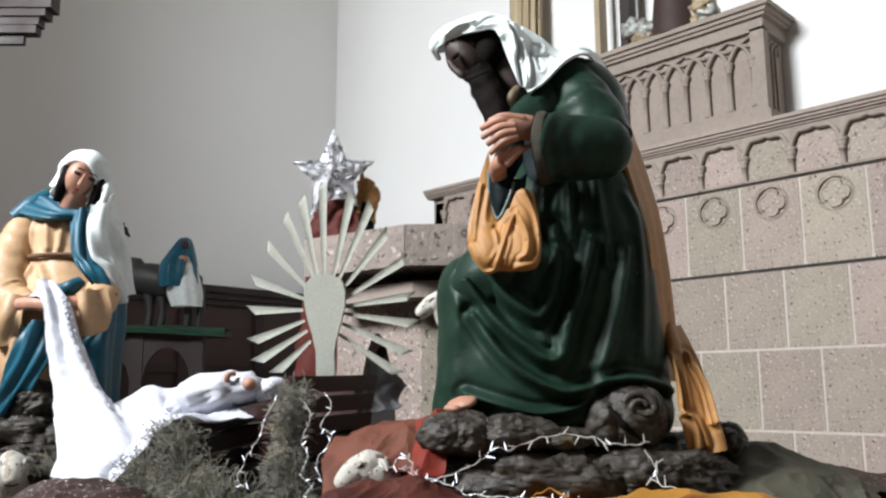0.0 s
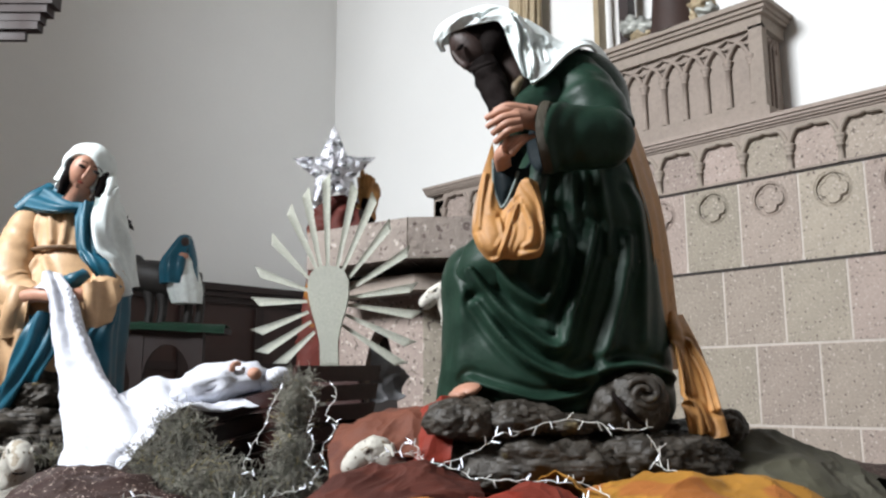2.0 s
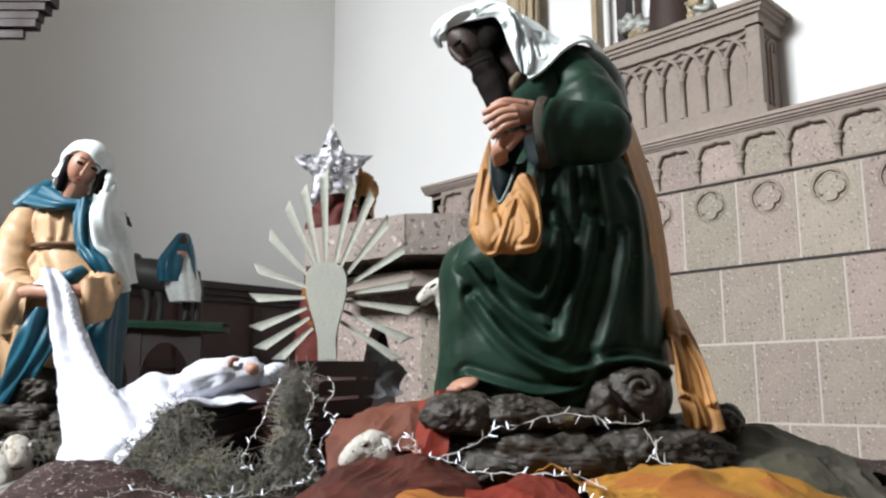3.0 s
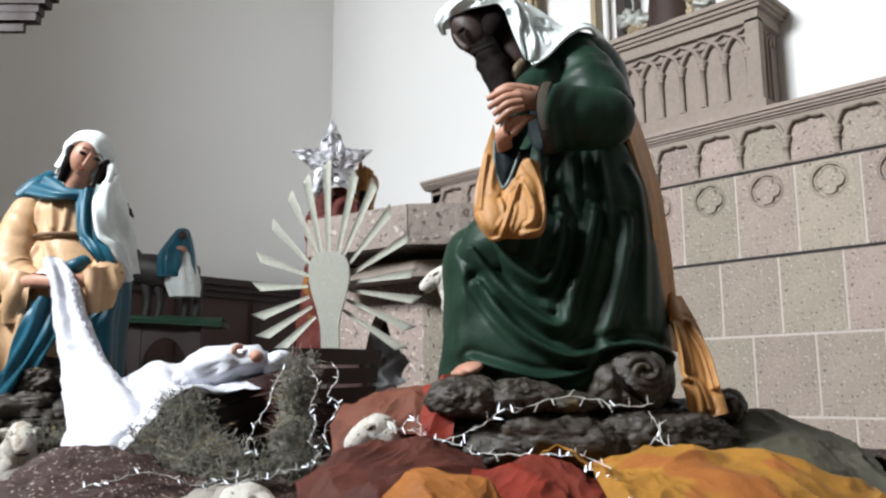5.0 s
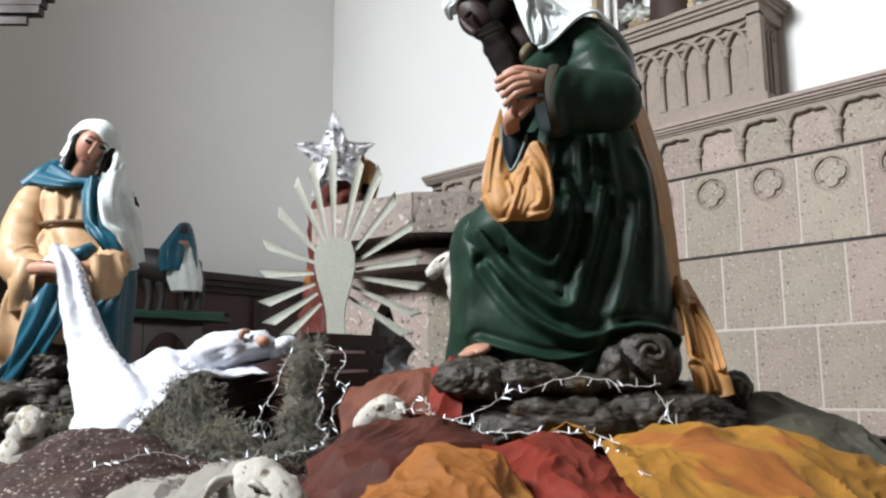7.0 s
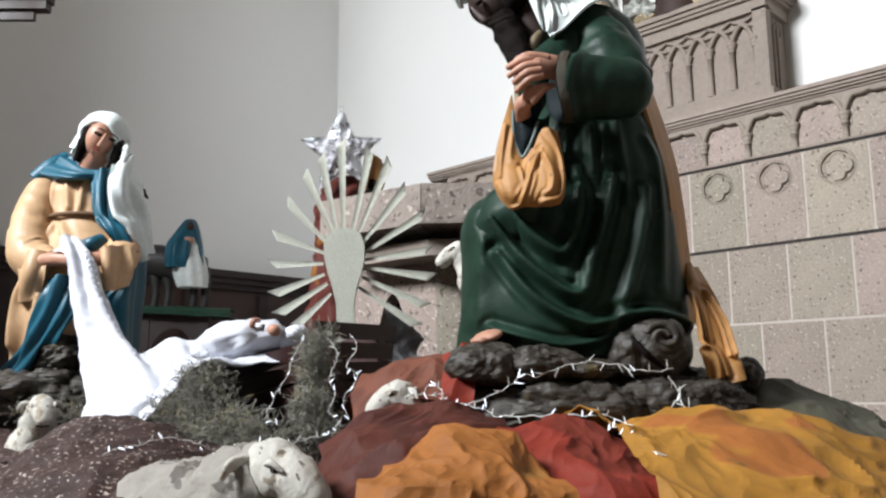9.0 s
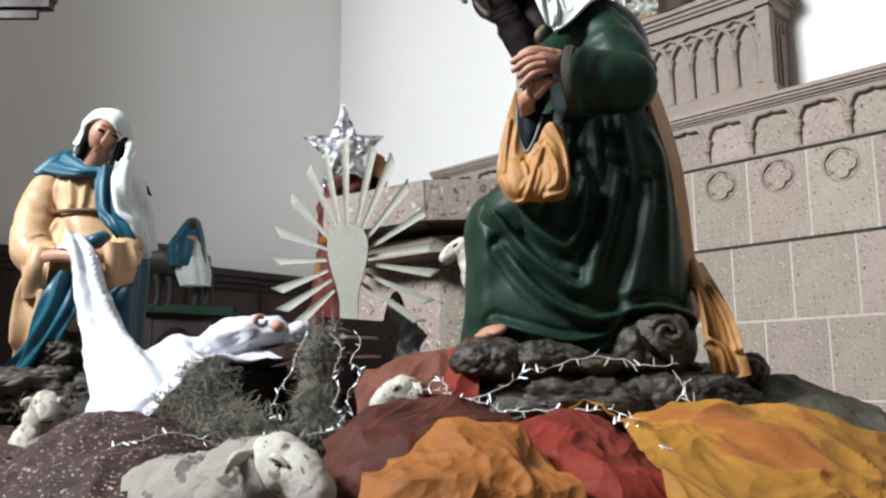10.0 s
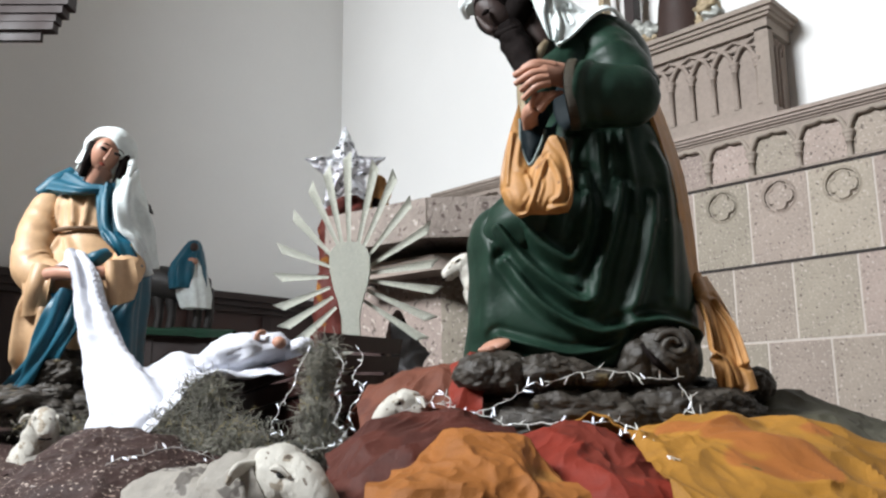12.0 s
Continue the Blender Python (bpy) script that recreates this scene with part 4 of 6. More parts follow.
    tube(s, [(-0.011, 2.12, 1.932), (0.003, 2.11, 1.908), (0.018, 2.1, 1.889), (0.027, 2.1, 1.884), (0.039, 2.11, 1.897)], [0.006, 0.008, 0.010, 0.009, 0.004], BROWN_AND_SHADED_SKIN, n=16, rows=24)
    ball(s, (0.006, 2.095, 1.934), (0.013, 0.007, 0.006), BEARD_AND_SHADE, turn, n=18, rows=12)
    tube(s, [(0.031, 2.1, 1.875), (0.05, 2.085, 1.87), (0.072, 2.075, 1.877), (0.093, 2.08, 1.89)], [0.007, 0.011, 0.011, 0.006], BEARD_AND_SHADE, n=12, rows=16, wobble=0.3)
    ball(s, (0.098, 2.14, 1.971), (0.05, 0.06, 0.07), BEARD_AND_SHADE, pose(0, 0, 0, 0, 15, 0), n=36, rows=26, dent=0.02, scale=14)
    tube(s, [(0.062, 2.11, 1.897), (0.082, 2.1, 1.857), (0.1, 2.08, 1.797), (0.111, 2.06, 1.74), (0.106, 2.07, 1.703)], [0.034, 0.039, 0.036, 0.03, 0.012], BEARD_AND_SHADE, n=36, rows=50, wobble=0.2)
    tube(s, [(0.125, 2.17, 1.973), (0.151, 2.15, 1.88), (0.166, 2.16, 1.822)], [0.06, 0.042, 0.045], BROWN_AND_SHADED_SKIN, n=20, rows=16)
    # collar edge at the neck
    tube(s, [(0.131, 2.075, 1.777), (0.144, 2.08, 1.82), (0.162, 2.085, 1.847)], [0.01, 0.013, 0.008], COLLAR, n=12, rows=14, wobble=0.3)
    # white veil: brim over the brow, crown, side panel and fall over the shoulder
    sheet(s, [[(-0.034, 2.18, 1.957), (-0.04, 2.14, 1.974), (-0.003, 2.1, 1.987), (0.065, 2.07, 1.992), (0.105, 2.06, 1.986), (0.13, 2.05, 1.918), (0.159, 2.05, 1.841)],
              [(-0.044, 2.2, 1.968), (-0.059, 2.16, 1.992), (-0.017, 2.11, 2.016), (0.061, 2.075, 2.012), (0.127, 2.05, 2.004), (0.152, 2.04, 1.928), (0.169, 2.045, 1.836)],
              [(-0.039, 2.3, 2.028), (-0.045, 2.24, 2.056), (0.004, 2.17, 2.063), (0.078, 2.14, 2.069), (0.15, 2.11, 2.038), (0.181, 2.06, 1.94), (0.177, 2.045, 1.831)],
              [(0.003, 2.34, 2.054), (0.006, 2.32, 2.099), (0.047, 2.29, 2.122), (0.111, 2.26, 2.132), (0.182, 2.2, 2.061), (0.205, 2.1, 1.948), (0.184, 2.045, 1.823)],
              [(0.068, 2.36, 2.062), (0.082, 2.36, 2.11), (0.115, 2.36, 2.145), (0.166, 2.32, 2.137), (0.229, 2.24, 2.05), (0.232, 2.12, 1.947), (0.191, 2.05, 1.819)]],
          WHITE_PAINT, 100, 60, thick=0.007,
          folds=[([(-0.02, 1.993), (0.015, 2.012), (0.052, 2.021)], 0.009, 0.014), ([(0.057, 2.009), (0.106, 2.043), (0.147, 2.018)], 0.006, -0.012),
                 ([(0.14, 2.018), (0.16, 1.952), (0.158, 1.9), (0.168, 1.841)], 0.006, -0.014), ([(0.127, 1.962), (0.145, 1.937)], 0.008, -0.012),
                 ([(0.173, 1.964), (0.179, 1.919), (0.178, 1.841)], 0.006, 0.012), ([(0.144, 1.974), (0.154, 1.915)], 0.004, 0.007)])
    sheet(s, [[(0.185, 2.2, 2.058), (0.234, 2.2, 2.026), (0.286, 2.2, 1.987), (0.35, 2.22, 2.006), (0.403, 2.26, 1.993), (0.442, 2.28, 1.929), (0.466, 2.26, 1.825)],
              [(0.179, 2.06, 1.919), (0.214, 2.06, 1.904), (0.262, 2.07, 1.911), (0.324, 2.11, 1.952), (0.378, 2.18, 1.96), (0.416, 2.21, 1.903), (0.442, 2.2, 1.805)],
              [(0.183, 2.03, 1.811), (0.218, 2.03, 1.834), (0.273, 2.035, 1.889), (0.318, 2.05, 1.916), (0.356, 2.12, 1.929), (0.391, 2.15, 1.872), (0.416, 2.14, 1.785)]],
          WHITE_PAINT, 100, 40, thick=0.007,
          folds=[([(0.201, 1.969), (0.225, 1.972), (0.217, 1.954)], 0.006, -0.016), ([(0.195, 1.93), (0.221, 1.927), (0.233, 1.948)], 0.005, 0.012),
                 ([(0.174, 1.935), (0.185, 1.875), (0.18, 1.83)], 0.006, 0.011), ([(0.205, 1.916), (0.213, 1.875)], 0.006, -0.008), ([(0.248, 1.921), (0.302, 1.944), (0.361, 1.986)], 0.006, 0.006)])
    return solid("kneeling_statue", s, (0.25, 2.25, 1.0), "kneeling bearded statue in a glossy dark green robe and white hood", "statue")


kneeling_statue_green()


# ---- rocks ----
def rock(name, balls, label, seed=0.0):
    s = Shape()
    for k, (c, r) in enumerate(balls):
        ball(s, c, r, ROCK, n=110, rows=74, dent=0.22, scale=5.4 + 0.6 * k, seed=seed + k * 3.1)
    low = min(c[2] - r[2] for c, r in balls)
    c = balls[0][0]
    return solid(name, s, (c[0], c[1], low), label, "rock", group="dark rocks")


rock("rock_slab", [((0.28, 2.22, 0.91), (0.38, 0.2, 0.1)), ((0.05, 2.1, 0.9), (0.15, 0.12, 0.06)), ((0.5, 2.12, 0.9), (0.16, 0.12, 0.06)), ((0.2, 2.03, 0.9), (0.22, 0.09, 0.065)), ((0.42, 2.06, 0.91), (0.16, 0.09, 0.065))],
     "dark painted papier mache rock slab under the kneeling statue", 1.0)
rock("rock", [((0.005, 2.06, 1.004), (0.09, 0.1, 0.052))], "dark rounded papier mache rock", 7.0)
rock("rock", [((0.13, 2.05, 1.003), (0.1, 0.1, 0.046)), ((0.232, 2.07, 0.99), (0.1, 0.09, 0.03))], "dark lumpy papier mache rock", 12.0)
# knobbly rock with a coiled hollow; a dark tube paints a deep crack's shade
s = Shape()
ball(s, (0.408, 2.08, 1.044), (0.088, 0.09, 0.078), ROCK, n=110, rows=74, dent=0.14, scale=5, seed=17.0)
ball(s, (0.346, 2.06, 1.031), (0.045, 0.06, 0.055), ROCK, n=60, rows=44, dent=0.2, scale=6, seed=21.0)
for k in range(2):
    turns = np.linspace(0.3 + k, 7.5 - k, 40)
    c = (0.416, 1.99, 1.063)
    tube(s, [(c[0] + (0.006 + 0.0055 * a) * math.cos(a + 2.6 * k), c[1] + 0.0025 * a, c[2] + (0.006 + 0.0055 * a) * 0.85 * math.sin(a + 2.6 * k)) for a in turns], [0.005, 0.009, 0.011, 0.008], ROCK, n=10, rows=90, wobble=0.5)
tube(s, [(0.341, 2, 1.066), (0.368, 1.985, 1.026), (0.415, 2, 0.99)], [0.004, 0.008, 0.004], BEARD_AND_SHADE, n=8, rows=24, wobble=0.5)
solid("rock", s, (0.394, 2.08, 0.972), "dark knobbly papier mache rock with a coiled hollow", "rock", group="dark rocks")
rock("rock", [((0.661, 2.2, 0.98), (0.05, 0.08, 0.045)), ((0.528, 2.1, 0.934), (0.09, 0.09, 0.042))], "dark papier mache rock under the ochre mantle tail", 25.0)
rock("rock", [((-1.4, 3.05, 1.062), (0.13, 0.14, 0.085))], "dark papier mache rock under the seated statue", 31.0)
rock("rock", [((-1.495, 3, 0.957), (0.3, 0.22, 0.07)), ((-1.355, 2.95, 0.911), (0.2, 0.16, 0.05))], "dark mossy papier mache rock ledge", 37.0)


# ---- seated statue in cream and blue ----
def seated_statue_cream():
    s = Shape()
    folds = [([(-1.534, 1.725), (-1.536, 1.617)], 0.014, 0.012), ([(-1.471, 1.725), (-1.453, 1.617)], 0.014, 0.014), ([(-1.408, 1.725), (-1.411, 1.617)], 0.012, 0.012),
             ([(-1.5, 1.553), (-1.525, 1.468), (-1.538, 1.363)], 0.016, 0.016), ([(-1.538, 1.363), (-1.591, 1.259), (-1.61, 1.116)], 0.03, 0.03),
             ([(-1.469, 1.553), (-1.423, 1.489)], 0.014, 0.014), ([(-1.47, 1.279), (-1.481, 1.156), (-1.516, 1.075)], 0.03, 0.03)]
    loft(s, [(-1.46, 3.22, 1.0, 0.2, 0.17), (-1.45, 3.2, 1.1, 0.21, 0.2), (-1.43, 3.18, 1.25, 0.205, 0.22), (-1.42, 3.18, 1.4, 0.195, 0.2), (-1.42, 3.2, 1.5, 0.165, 0.16),
             (-1.43, 3.22, 1.6, 0.14, 0.13), (-1.43, 3.23, 1.7, 0.15, 0.125), (-1.42, 3.24, 1.76, 0.13, 0.1), (-1.4, 3.25, 1.8, 0.075, 0.07)], CREAM, n=110, rows=110, folds=folds, seed=5.0)
    # belt
    th = np.linspace(math.pi * 1.02, math.pi * 1.98, 30)
    tube(s, [(-1.43 + 0.147 * math.cos(a), 3.215 + 0.142 * math.sin(a), 1.588 - 0.012 * math.sin(a * 2 + 1) * 0.3) for a in th], [0.009], BELT, n=8, rows=40, wobble=0.3)
    # sleeves
    tube(s, [(-1.588, 3.2, 1.715), (-1.591, 3.12, 1.569), (-1.553, 3.05, 1.432), (-1.441, 2.98, 1.382)], [0.06, 0.072, 0.078, 0.055], CREAM, n=30, rows=40, wobble=0.1)
    sheet(s, [[(-1.573, 3, 1.445), (-1.489, 2.95, 1.428), (-1.402, 2.95, 1.422)], [(-1.559, 2.98, 1.343), (-1.478, 2.92, 1.346), (-1.446, 2.93, 1.366)], [(-1.559, 3.02, 1.268), (-1.495, 2.95, 1.258), (-1.478, 2.95, 1.291)]], CREAM, 24, 24, thick=0.01, ripple=lambda a, b: 0.012 * np.sin(a * 9 + b * 3))
    tube(s, [(-1.297, 3.2, 1.67), (-1.238, 3.12, 1.526), (-1.224, 3.02, 1.407), (-1.253, 2.97, 1.39)], [0.05, 0.056, 0.06, 0.045], CREAM, n=30, rows=40, wobble=0.1)
    sheet(s, [[(-1.286, 2.95, 1.427), (-1.24, 2.93, 1.434), (-1.179, 2.97, 1.46)], [(-1.258, 2.95, 1.378), (-1.213, 2.92, 1.374), (-1.172, 2.98, 1.381)], [(-1.242, 2.97, 1.311), (-1.202, 2.93, 1.288), (-1.184, 2.98, 1.322)]], CREAM, 24, 24, thick=0.01, ripple=lambda a, b: 0.012 * np.sin(a * 9 + b * 3))
    # wrists and fingers
    tube(s, [(-1.477, 2.95, 1.394), (-1.406, 2.92, 1.398), (-1.339, 2.9, 1.391)], [0.024, 0.024, 0.026], SKIN, n=14, rows=12)
    limb_fingers(s, [(-1.35, 2.9, 1.406), (-1.345, 2.9, 1.391), (-1.348, 2.9, 1.375)], [(-1.292, 2.9, 1.398), (-1.288, 2.9, 1.385), (-1.294, 2.9, 1.371)], SKIN, 0.009)
    tube(s, [(-1.236, 2.95, 1.397), (-1.266, 2.93, 1.399), (-1.301, 2.92, 1.397)], [0.022, 0.024, 0.022], SKIN, n=14, rows=12)
    # blue mantle: collar, front fall, side and lap
    sheet(s, [[(-1.5, 3.2, 1.836), (-1.421, 3.15, 1.768), (-1.36, 3.13, 1.752)], [(-1.543, 3.18, 1.809), (-1.43, 3.1, 1.745), (-1.357, 3.1, 1.734)], [(-1.594, 3.16, 1.76), (-1.461, 3.08, 1.719), (-1.368, 3.09, 1.719)]], BLUE, 30, 24, thick=0.012,
          ripple=lambda a, b: 0.007 * np.sin(b * 14 + a * 3))
    tube(s, [(-1.547, 3.28, 1.858), (-1.591, 3.24, 1.802), (-1.643, 3.22, 1.753)], [0.03, 0.04, 0.03], BLUE, n=16, rows=16)
    sheet(s, [[(-1.378, 3.1, 1.745), (-1.338, 3.1, 1.756), (-1.309, 3.12, 1.772)], [(-1.356, 3.06, 1.661), (-1.316, 3.06, 1.661), (-1.291, 3.1, 1.67)], [(-1.332, 3.04, 1.574), (-1.285, 3.04, 1.563), (-1.246, 3.08, 1.571)],
              [(-1.282, 3, 1.515), (-1.23, 3.02, 1.508), (-1.187, 3.08, 1.508)], [(-1.214, 3.04, 1.45), (-1.183, 3.04, 1.43), (-1.178, 3.1, 1.439)]], BLUE, 30, 40, thick=0.012, ripple=lambda a, b: 0.008 * np.sin(a * 9 + 1.8 * np.sin(b * 5) + b * 2) + 0.004 * np.sin(a * 21 + b * 7))
    sheet(s, [[(-1.214, 3.06, 1.505), (-1.195, 3.1, 1.522), (-1.233, 3.25, 1.548)], [(-1.214, 3.03, 1.348), (-1.192, 3.08, 1.354), (-1.227, 3.25, 1.373)], [(-1.274, 3.02, 1.267), (-1.199, 3.06, 1.25), (-1.232, 3.25, 1.245)],
              [(-1.286, 3.02, 1.149), (-1.21, 3.06, 1.111), (-1.232, 3.25, 1.097)], [(-1.306, 3.04, 1.033), (-1.219, 3.1, 1.013), (-1.233, 3.25, 1.013)]], BLUE, 40, 50, thick=0.012, ripple=lambda a, b: 0.012 * np.sin(a * 9 + 2.2 * np.sin(b * 4 + 1) + b * 3) + 0.007 * np.sin(a * 23 - b * 6))
    sheet(s, [[(-1.429, 2.94, 1.328), (-1.364, 2.9, 1.333), (-1.309, 2.95, 1.339)], [(-1.443, 2.92, 1.259), (-1.376, 2.88, 1.236), (-1.326, 2.92, 1.22)], [(-1.488, 2.95, 1.166), (-1.424, 2.9, 1.134), (-1.368, 2.92, 1.144)],
              [(-1.537, 2.97, 1.071), (-1.47, 2.93, 1.061), (-1.425, 2.95, 1.089)], [(-1.595, 3, 1.015), (-1.527, 2.96, 1.005), (-1.493, 2.98, 1.052)]], BLUE, 40, 60, thick=0.012, ripple=lambda a, b: 0.012 * np.sin(a * 10 + 2.0 * np.sin(b * 5) + b * 2) + 0.007 * np.sin(a * 24 + b * 5))
    tube(s, [(-1.357, 2.99, 1.447), (-1.297, 2.95, 1.453), (-1.272, 2.98, 1.478)], [0.02, 0.026, 0.02], BLUE, n=14, rows=12, wobble=0.3)
    # neck, tilted head, hair
    tube(s, [(-1.43, 3.2, 1.75), (-1.404, 3.16, 1.793), (-1.374, 3.14, 1.845)], [0.06, 0.043, 0.042], SKIN, n=20, rows=16)
    tilt = pose(0, 0, 0, 10, 26, 0)
    ball(s, (-1.36, 3.12, 1.886), (0.051, 0.058, 0.07), SKIN, tilt, n=40, rows=30)
    ball(s, (-1.369, 3.118, 1.848), (0.03, 0.036, 0.032), SKIN, tilt, n=24, rows=18)
    ball(s, (-1.366, 3.155, 1.917), (0.07, 0.066, 0.078), BEARD_AND_SHADE, tilt, n=36, rows=26, dent=0.05)
    tube(s, [(-1.318, 3.066, 1.89), (-1.324, 3.055, 1.866), (-1.332, 3.047, 1.842), (-1.338, 3.058, 1.837)], [0.004, 0.006, 0.008, 0.005], SKIN, n=12, rows=16)
    for c in ((-1.347, 3.062, 1.889), (-1.296, 3.066, 1.867)):
        ball(s, c, (0.0155, 0.008, 0.0065), BEARD_AND_SHADE, tilt, n=16, rows=10)
    for p, q, e in (((-1.372, 3.075, 1.899), (-1.348, 3.066, 1.91), (-1.325, 3.066, 1.901)), ((-1.308, 3.066, 1.89), (-1.288, 3.07, 1.885), (-1.277, 3.08, 1.87))):
        tube(s, [p, q, e], [0.0015, 0.003, 0.0015], BEARD_AND_SHADE, n=6, rows=8)
    ball(s, (-1.349, 3.062, 1.829), (0.012, 0.008, 0.004), CRIMSON, tilt, n=12, rows=8)
    for p, q, e in (((-1.397, 3.1, 1.926), (-1.415, 3.1, 1.865), (-1.449, 3.13, 1.804)), ((-1.296, 3.135, 1.909), (-1.294, 3.125, 1.835), (-1.331, 3.14, 1.767))):
        tube(s, [p, q, e], [0.016, 0.02, 0.014], BEARD_AND_SHADE, n=14, rows=20, wobble=0.25)
    # white veil: crown, side flap, fall
    hood(s, (-1.363, 3.17, 1.908), (0.098, 0.1, 0.1), (-0.06, -0.9, -0.42), 47, WHITE_PAINT, dent=0.025, seed=5.0)
    sheet(s, [[(-1.425, 3.13, 1.965), (-1.454, 3.13, 1.908), (-1.489, 3.15, 1.865)], [(-1.401, 3.1, 1.935), (-1.415, 3.09, 1.888), (-1.462, 3.12, 1.849)], [(-1.408, 3.11, 1.916), (-1.426, 3.11, 1.868), (-1.478, 3.14, 1.828)]], WHITE_PAINT, 20, 16, thick=0.008)
    sheet(s, [[(-1.341, 3.24, 1.989), (-1.309, 3.22, 1.949), (-1.301, 3.25, 1.912)], [(-1.288, 3.15, 1.896), (-1.265, 3.14, 1.854), (-1.27, 3.2, 1.82)], [(-1.264, 3.08, 1.802), (-1.248, 3.08, 1.787), (-1.251, 3.16, 1.778)], [(-1.275, 3.04, 1.708), (-1.247, 3.05, 1.71), (-1.231, 3.13, 1.706)]], WHITE_PAINT, 24, 40, thick=0.008, ripple=lambda a, b: 0.005 * np.sin(a * 9 + b * 3))
    sheet(s, [[(-1.286, 3.06, 1.767), (-1.256, 3.07, 1.791), (-1.265, 3.16, 1.837), (-1.305, 3.25, 1.861)], [(-1.285, 3.03, 1.686), (-1.239, 3.04, 1.699), (-1.228, 3.12, 1.718), (-1.273, 3.24, 1.746)],
              [(-1.258, 3.02, 1.57), (-1.218, 3.03, 1.582), (-1.188, 3.1, 1.606), (-1.231, 3.22, 1.63)], [(-1.209, 3.04, 1.532), (-1.189, 3.04, 1.532), (-1.171, 3.1, 1.522), (-1.218, 3.22, 1.543)],
              [(-1.177, 3.1, 1.418), (-1.169, 3.1, 1.422), (-1.168, 3.14, 1.449), (-1.189, 3.2, 1.457)]], WHITE_PAINT, 40, 50, thick=0.01, ripple=lambda a, b: 0.013 * np.sin(a * 9 + 2.0 * np.sin(b * 4) + b * 4) + 0.006 * np.sin(a * 22 - b * 9))
    return solid("seated_statue", s, (-1.43, 3.2, 1.0), "seated woman statue in cream robe, blue mantle and white veil", "statue")


seated_statue_cream()
# dark leaves behind the veil
s = Shape()
for k, (du, dz) in enumerate(((0.03, 0.02), (0.045, -0.005), (0.055, -0.035), (0.03, -0.045), (0.012, 0.035))):
    tube(s, [(-1.36, 3.34, 1.55), (-1.3, 3.32, 1.73), (-1.29 + du * 0.6, 3.31, 1.735 + dz * 0.4), (-1.29 + du, 3.31, 1.735 + dz)], [0.004, 0.005, 0.012, 0.003], BLACK, n=7, rows=16, flat=0.5)
solid("twig", s, (-1.3, 3.34, 1.5), "dark dry twig behind the seated statue", "twig")

# ---- crib with cloth and infant figure ----
crib = thing("manger_crib", (-0.55, 2.6, 0.84), "dark varnished wooden slatted manger crib, tilted", "crib")
CN = Vector((-0.445, 2.5, 0))
CL = Vector((-0.86, 0.5, 0)).normalized()
CE = Vector((0.5, 0.86, 0)).normalized()


def slat(a, b, z0a, z0b, h, th, lean):
    """A board from plan point a to b, its lower edge at z0a and z0b, leaning outwards."""
    s = Shape()
    a, b = Vector(a), Vector(b)
    n = Vector((-(b - a).y, (b - a).x, 0)).normalized()
    q = [(a, z0a), (b, z0b)]
    pts = []
    for p, z in q:
        for off in (0, th):
            for dz in (0, h):
                w = p + n * (off - lean * dz)
                pts.append((w.x, w.y, z + dz))
    base = len(s.v)
    s.v.extend(pts)
    for f in ((0, 1, 5, 4), (2, 6, 7, 3), (0, 2, 3, 1), (4, 5, 7, 6), (1, 3, 7, 5), (0, 4, 6, 2)):
        s.f.append(f)
        s.s.append(s.slot(WOOD_CRIB))
    part("slat", s, crib, smooth=False)


for k in range(4):
    g = 0.03 * k
    zR, zL = 0.92 + 0.058 * k, 0.8 + 0.052 * k
    a = CN - CL * 0.02 - CE * g * 0.5
    slat(a + CL * 0.55, a, zL - 0.035, zR - 0.045, 0.046, 0.016, 0.15)
    slat(a, a + CE * (0.33 + g), zR, zR + 0.012, 0.048, 0.016, 0.2)
    e = CE * 0.34
    slat(a + e, a + e + CL * 0.55, zR, zL, 0.048, 0.016, 0.1)
for p, z in ((CN + CL * 0.04, 0.88), (CN + CE * 0.3, 0.88), (CN + CL * 0.5, 0.82), (CN + CL * 0.5 + CE * 0.3, 0.82)):
    s = Shape()
    s.box((p.x - 0.02, p.y + 0.02, 0.74), (p.x + 0.02, p.y + 0.06, z + 0.15), WOOD_CRIB)
    part("leg", s, crib, smooth=False)
s = Shape()
s.prism([(CN + CL * 0.55)[:2], CN[:2], (CN + CE * 0.34)[:2], (CN + CE * 0.34 + CL * 0.55)[:2]], WOOD_CRIB, lambda p, d: (p[0], p[1], d + 0.09 * (p[0] + 0.9)), (0.98, 0.96))
part("bed", s, crib, smooth=False)

# white cloth from the statue's wrists down to the ground, and over the crib
s = Shape()
